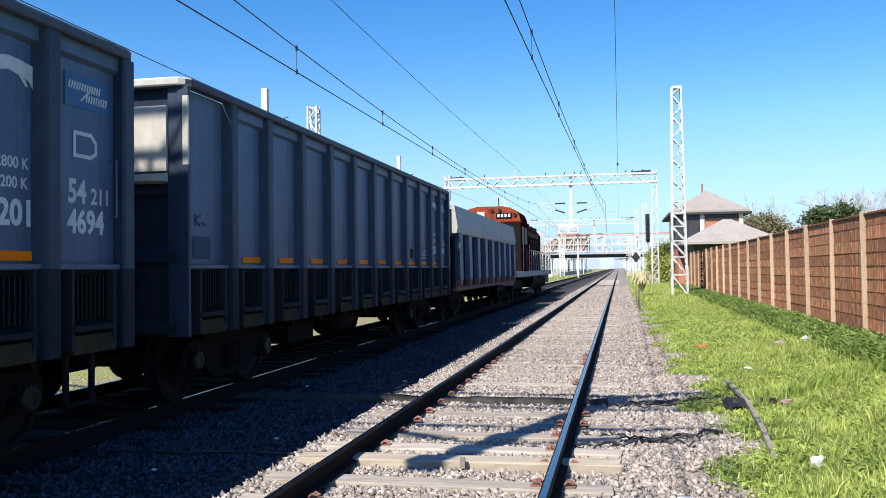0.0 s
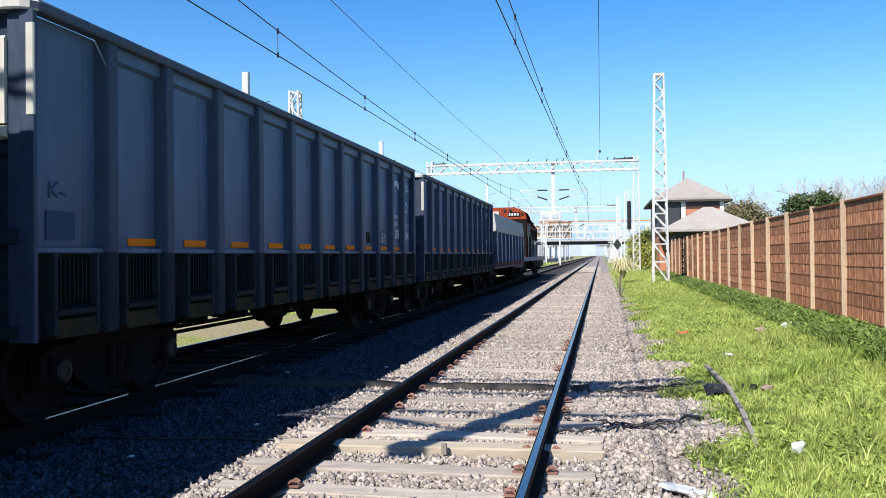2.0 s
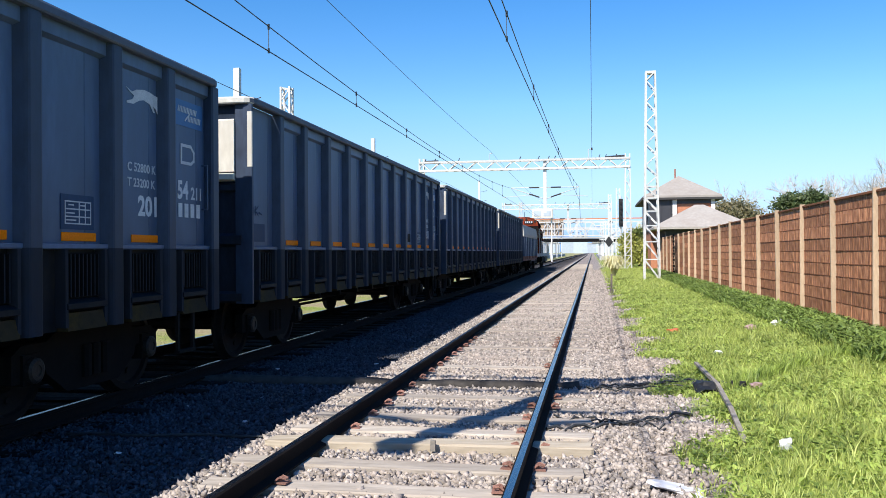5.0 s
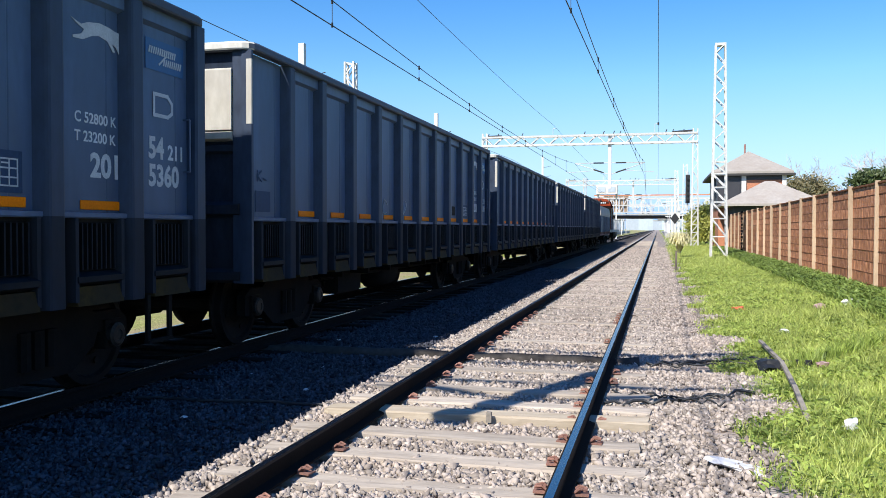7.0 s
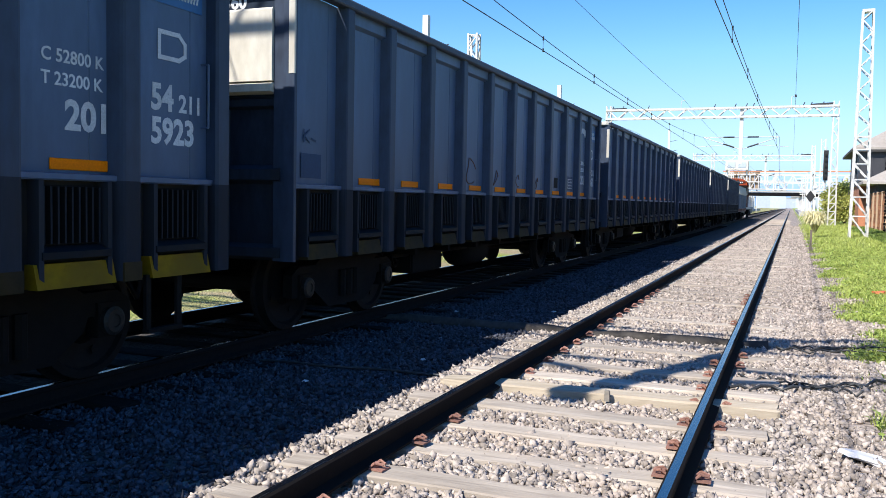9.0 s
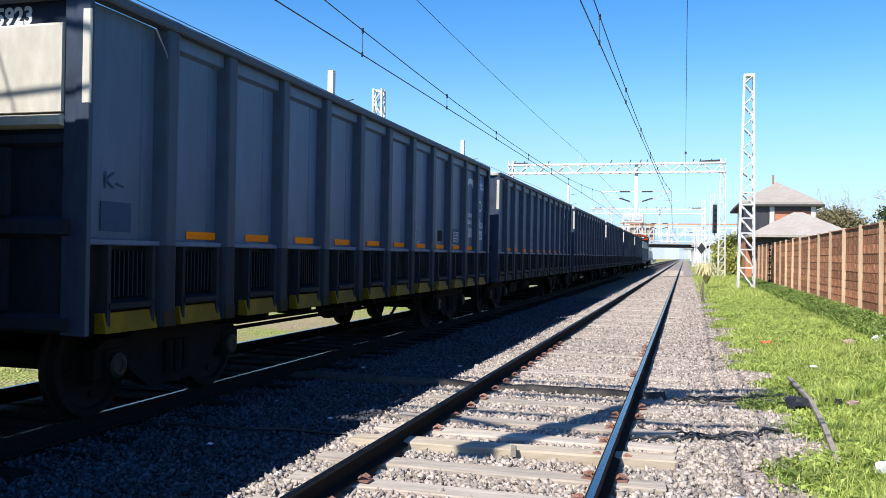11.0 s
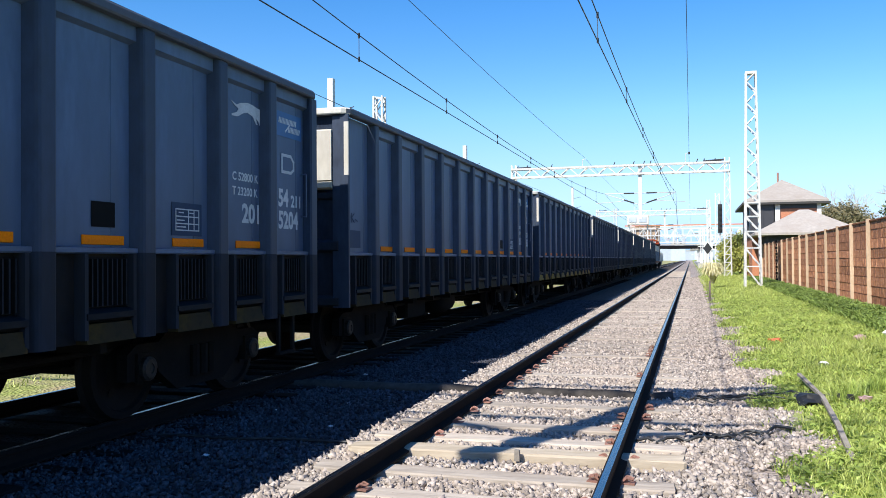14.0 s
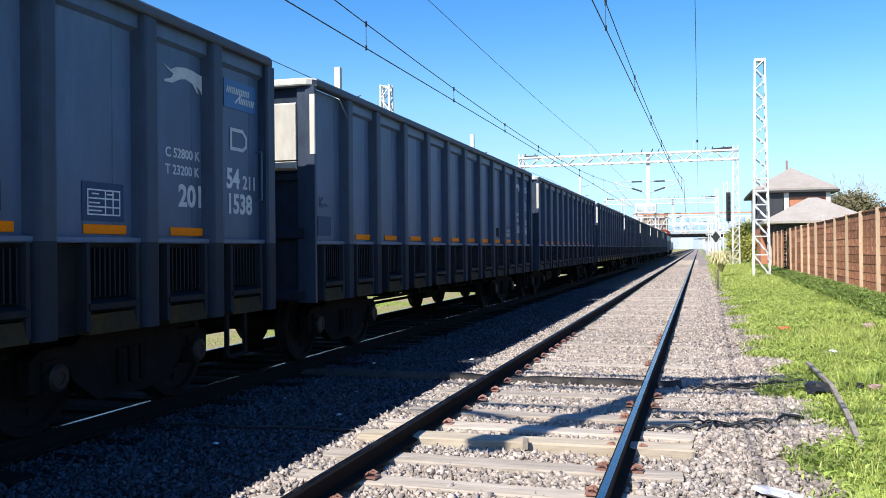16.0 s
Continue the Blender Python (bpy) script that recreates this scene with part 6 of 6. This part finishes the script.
        box(bm, -6, 6, -5, 5, 0, h)
        part("wall", bm, FAR_WALL, bd)
        bm = bmesh.new()
        box(bm, -6.3, 6.3, -5.3, 5.3, h, h + 0.8)
        part("roof", bm, CONCRETE, bd)
    for i in range(10):
        x, y, h = r.choice((-1, 1)) * r.uniform(40, 130), r.uniform(330, 600), r.uniform(4, 7)
        bd = thing("house", "pale distant house behind the station", "house", pose(x, y, 0), "distant houses")
        bm = bmesh.new()
        d = r.uniform(7, 14)
        box(bm, -d, d, -6, 6, 0, h)
        part("wall", bm, PLASTER if i % 3 else BRICK, bd)
        bm = bmesh.new()
        hip_roof(bm, -d - 0.4, d + 0.4, -6.4, 6.4, h, 2.2)
        part("roof", bm, ROOF, bd)
        for k in range(3):
            bm = bmesh.new()
            box(bm, -d + 2 + k * 4 - 0.7, -d + 2 + k * 4 + 0.7, -6.08, -6, h - 2.6, h - 1.1)
            part("window", bm, DARK_WOOD, bd)


# ---- trees ----
def limbs(bm, p, d, length, r, depth, rnd, tips, spread=0.6):
    q = p + d * length
    bar(bm, p, q, r * 2, n=5 if depth > 1 else 3, taper=0.7)
    if depth == 0:
        tips.append(q)
        return
    for _ in range(3 if depth > 1 else 4):
        a = Vector((rnd.gauss(0, spread), rnd.gauss(0, spread), rnd.gauss(0.15, spread * 0.6)))
        limbs(bm, p + d * length * rnd.uniform(0.6, 1.0), (d + a).normalized(), length * rnd.uniform(0.6, 0.8), r * 0.62, depth - 1, rnd, tips, spread)


def tree(x, y, z, height, seed, leaf=None, size=0.3, per_tip=0, label="", depth=4, spread=0.6, puff=0.7):
    rnd = random.Random(seed)
    t = thing("tree", label, "tree", pose(x, y, z), "trees behind the fence")
    bm, tips = bmesh.new(), []
    limbs(bm, Vector((0, 0, 0)), Vector((0, 0, 1)), height * 0.42, height * 0.013, depth, rnd, tips, spread)
    part("trunk", bm, TWIG if leaf is None else BARK, t)
    if leaf:
        gen = np.random.default_rng(seed)
        c = np.repeat(np.array(tips), per_tip, 0)
        n = len(c)
        c = c + gen.normal(0, puff, (n, 3)) * (1, 1, 0.7)
        a, b = gen.normal(size=(n, 3)), gen.normal(size=(n, 3))
        a /= np.linalg.norm(a, axis=1)[:, None]
        b = np.cross(a, b)
        b /= np.linalg.norm(b, axis=1)[:, None]
        s = size * gen.uniform(0.5, 1.3, (n, 1))
        v = np.stack([c - a * s, c + b * s * 0.45, c + a * s, c - b * s * 0.45], 1).reshape(-1, 3)
        part("crown", quick_mesh("crown", v, np.arange(len(v)).reshape(-1, 4), leaf), None, t)
    return t


def bush(x, y, z, r, h, n, seed, leaf, size, label):
    gen = np.random.default_rng(seed)
    t = thing("bush", label, "bush", pose(x, y, z))
    bm = bmesh.new()
    for k in range(14):
        a = gen.uniform(0, 6.28)
        bar(bm, (0, 0, 0), (math.cos(a) * r * 0.7, math.sin(a) * r * 0.7, h * gen.uniform(0.5, 0.95)), 0.05, n=4, taper=0.4)
    part("stems", bm, BARK, t)
    hub = gen.normal(size=(26, 3))
    hub = hub / np.linalg.norm(hub, axis=1)[:, None] * gen.uniform(0.4, 0.95, (26, 1)) * (r, r, h * 0.5) + (0, 0, h * 0.5)
    c = hub[gen.integers(0, 26, n)] + gen.normal(0, 0.22 * r, (n, 3))
    c = c[c[:, 2] > 0.03]
    n = len(c)
    a, b = gen.normal(size=(n, 3)), gen.normal(size=(n, 3))
    a /= np.linalg.norm(a, axis=1)[:, None]
    b = np.cross(a, b)
    b /= np.linalg.norm(b, axis=1)[:, None]
    s = size * gen.uniform(0.5, 1.3, (n, 1))
    v = np.stack([c - a * s, c + b * s * 0.45, c + a * s, c - b * s * 0.45], 1).reshape(-1, 3)
    part("leaves", quick_mesh("leaves", v, np.arange(len(v)).reshape(-1, 4), leaf), None, t)


def build_plants():
    for i, (x, y, h) in enumerate(((15.2, 90, 7.6), (18.0, 98, 7.4), (21.5, 94, 8.0), (23.5, 90, 8.8), (26.0, 92, 9.0), (28.5, 88, 8.8), (32, 90, 9.0), (17.0, 84, 6.6), (24.6, 95, 8.6), (29.8, 95, 9.2))):
        tree(x, y, 0.2, h, 30 + i, label="bare grey leafless tree behind the fence", depth=5, spread=0.5)
    tree(19.3, 84, 0.2, 6.3, 41, TREE_LEAF, 0.22, 130, "dark green round-crowned tree behind the fence", 4, 0.42, 0.4)
    tree(14.2, 80, 0.2, 5.2, 42, OLIVE_LEAF, 0.17, 120, "olive brown tree behind the signal cabin", 4, 0.65, 0.5)
    bush(5.3, 74, 0.1, 1.0, 4.2, 6000, 5, BUSH_LEAF, 0.13, "tall yellowish green bush beside the portal leg")
    bush(4.6, 80, 0.1, 0.9, 3.2, 4500, 6, BUSH_LEAF, 0.13, "yellowish green bush beside the line")
    bush(5.9, 64, 0.1, 0.9, 2.4, 3500, 8, BUSH_LEAF, 0.12, "low green bush beside the cabin")
    for i, (x, y, r, h) in enumerate(((-15, 140, 2.2, 4.5), (-20, 150, 3, 6), (-26, 165, 4, 7.5), (-17, 200, 3, 7), (9.5, 150, 2.2, 5), (10, 120, 2, 4.4), (13, 190, 3.5, 7))):
        bush(x, y, 0, r, h, 5000, 60 + i, TREE_LEAF if i % 2 else BUSH_LEAF, 0.3, "green trees beside the station")
    # arching dry grass clump and the short post before it
    g = thing("pampas_clump", "arching pale yellow grass clump beside the line", "plant", pose(2.45, 44.5, 0.05))
    gen = np.random.default_rng(77)
    vs, fs = [], []
    for k in range(420):
        a, out, h = gen.uniform(0, 6.283), gen.uniform(0.25, 1.0), gen.uniform(0.7, 1.35)
        d, s = np.array([math.cos(a), math.sin(a), 0]), np.array([-math.sin(a), math.cos(a), 0]) * 0.022
        pts = [d * 0.05, d * out * 0.35 + (0, 0, h * 0.8), d * out * 0.75 + (0, 0, h), d * out + (0, 0, h * 0.62)]
        base = len(vs)
        for p, w in zip(pts, (1, 1, 0.8, 0.15)):
            vs += [p - s * w, p + s * w]
        fs += [(base + 2 * q, base + 2 * q + 1, base + 2 * q + 3, base + 2 * q + 2) for q in range(3)]
    part("foliage", quick_mesh("blades", np.array(vs), np.array(fs), DRY), None, g)
    g.matrix_basis = pose(2.47, 44.5, 0.35) @ Matrix.Diagonal((0.85, 0.85, 0.8, 1))
    p = thing("marker_post", "short weathered wooden post at the gravel's edge", "post", pose(2.07, 32.8, 0.0))
    bm = bmesh.new()
    bar(bm, (0, 0, 0), (0.01, 0, 0.78), 0.075)
    part("post", bm, BARK, p)


# ---- litter ----
def crumpled(name, label, x, y, size, mat, seed, flat=0.4):
    rnd = random.Random(seed)
    bm = bmesh.new()
    bmesh.ops.create_icosphere(bm, subdivisions=2, radius=1)
    for v in bm.verts:
        k = 1 + rnd.uniform(-0.35, 0.3)
        v.co = Vector((v.co.x * k * size[0], v.co.y * k * size[1], v.co.z * k * size[0] * flat))
    ob = new(name, mesh_of(bm, name, mat))
    ob.matrix_basis = pose(x, y, float(ground_z(x)) + size[0] * flat * 0.6 + 0.02, rnd.uniform(-8, 8), rnd.uniform(-8, 8), rnd.uniform(0, 360))
    return tagged(ob, label, "litter")


def build_litter():
    crumpled("crumpled_paper", "crumpled white paper lying in the grass", 2.83, 6.98, (0.075, 0.06), LITTER, 1, 0.7)
    crumpled("plastic_sheet", "flat white plastic scrap on the gravel edge", 1.93, 5.98, (0.22, 0.12), LITTER, 2, 0.10)
    crumpled("red_wrapper", "orange-red wrapper in the grass", 2.85, 16.3, (0.12, 0.08), RED_LITTER, 3, 0.5)
    crumpled("faded_bag", "faded pink bag in the grass", 4.15, 16.1, (0.13, 0.10), PINK_LITTER, 4, 0.5)
    crumpled("plastic_bottle", "pale plastic scrap in the grass", 4.75, 16.6, (0.2, 0.1), LITTER, 5, 0.4)
    crumpled("plastic_bag", "small pale bag in the grass", 3.15, 12.9, (0.07, 0.05), LITTER, 6, 0.5)
    crumpled("black_bag", "torn black plastic lying under a plank", 2.6, 9.75, (0.30, 0.16), BLACK_BAG, 7, 0.28)
    crumpled("black_bag", "scrap of black plastic in the grass", 2.95, 9.85, (0.11, 0.09), BLACK_BAG, 8, 0.5)
    crumpled("faded_rag", "faded mauve rag in the grass", 3.12, 9.8, (0.07, 0.07), PINK_LITTER, 9, 0.7)
    crumpled("plastic_sheet", "torn white plastic lying at the foot of the fence", 5.0, 12.7, (0.20, 0.12), LITTER, 10, 0.35)
    bm = bmesh.new()
    pts = [(2.66, 11.3, 0.20), (2.69, 9.6, 0.19), (2.63, 8.3, 0.16), (2.57, 7.2, 0.09)]
    for a, b in zip(pts, pts[1:]):
        bar(bm, a, b, 0.042, 0.03)
    tagged(new("plank", mesh_of(bm, "plank", STICK)), "long weathered grey plank lying across the grass", "plank")
    for i, (x, y, s) in enumerate(((-1.95, 7.9, 0.03), (-2.3, 9.2, 0.025), (-1.75, 12.2, 0.03), (-2.9, 8.6, 0.02), (-2.45, 6.5, 0.03), (-3.0, 11.5, 0.03))):
        crumpled("paper_scrap", "tiny pale scrap on the shaded gravel", x, y, (s, s * 0.7), LITTER, 20 + i, 0.4)
    # thin cable along the gravel in the train's shade
    pipe = wire("pipe", "", [(-3.9 + 0.32 * k, 10.34 + 0.04 * math.sin(k * 0.9), -0.03 if min(abs(abs(-3.9 + 0.32 * k) - 0.87), abs(-3.9 + 0.32 * k + 3.6)) < 0.2 else 0.0) for k in range(17)], 0.085)
    pipe.materials[0] = PIPE
    tagged(new("pipe", pipe), "dull grey pipe laid across the track bed under the rails", "pipe")
    cu = wire("cable", "", [(-3.3 + 0.2 * k, 7.05 + 0.02 * k + 0.03 * math.sin(k * 1.3), 0.012) for k in range(11)], 0.014)
    tagged(new("cable", cu), "dark cable lying on the shaded gravel", "cable")
    # tangles of dark cable and roots on the gravel beside the rail
    for q, (x0, x1, y0, y1) in enumerate(((0.96, 2.3, 7.85, 8.45), (1.0, 2.1, 8.35, 8.2), (1.25, 2.0, 8.5, 7.9), (1.3, 2.75, 10.3, 10.4), (1.5, 2.6, 10.45, 10.2), (1.35, 2.9, 10.2, 10.05))):
        pts = [(x0 + (x1 - x0) * k / 16, y0 + (y1 - y0) * k / 16 + 0.05 * math.sin(k * 1.9 + q) + 0.03 * math.sin(k * 4.7 + 2 * q), float(ground_z(x0 + (x1 - x0) * k / 16)) + 0.055 + 0.02 * math.sin(k * 2.3 + q)) for k in range(17)]
        tagged(new("cable", wire("cable", "", pts, 0.015 if q % 3 == 0 else 0.010)), "tangled dark cable lying across the gravel beside the rail", "cable")
    return far_debris()


def far_debris():
    # debris on the far side of the train
    for i, (x, y) in enumerate(((-8.5, 8.9), (-9.0, 9.6), (-8.2, 14.5), (-10.5, 20))):
        bm = bmesh.new()
        for k in range(3):
            box(bm, -0.5 + 0.1 * k, 0.5 - 0.07 * k, -0.14 + 0.09 * k, 0.05 + 0.09 * k, 0.05 * k, 0.05 * k + 0.045)
        ob = new("board_pile", mesh_of(bm, "board_pile", SLEEPER))
        ob.matrix_basis = pose(x, y, 0.09, 0, 0, 25 * i)
        tagged(ob, "small pile of old boards on the far grass", "boards")


# ---- assembly ----
build_ground()
build_overhead()
WAGONS = build_wagons()
HOPPER, ENGINE = build_hopper(), build_loco()
build_cabin()
build_far_end()
build_plants()
build_grass()
build_litter()
build_fence()
build_track(TRAIN_X, False)
build_track(0.0, True)
build_stones()

START, SPEED, GAIN = 7.0, 6.2815, 0.0274


def travel(t):
    """How far the train has gone at t seconds."""
    return SPEED * t + GAIN * t * t / 2


def motions():
    """The train draws away along the track, its wheels turning."""
    train = [(w, START + PITCH * (1 - k)) for k, w in WAGONS.items()]
    train += [(HOPPER, START + PITCH + 1.1 + 13.3), (ENGINE, START + PITCH + 1.1 + 13.3 + 0.9 + 18.8)]
    halves = [0.5 * i for i in range(33)]
    tenths = [0.1 * i for i in range(161)]
    for w, y in train:
        walk(w, [(t, pose(TRAIN_X, y + travel(t), RAIL_Z)) for t in halves])
        for ws in [c for c in w.children if c.name.startswith("wheelset")]:
            at = ws.matrix_basis.translation.copy()
            walk(ws, [(t, pose(at.x, at.y, at.z, -math.degrees(travel(t) / 0.46))) for t in tenths])


motions()
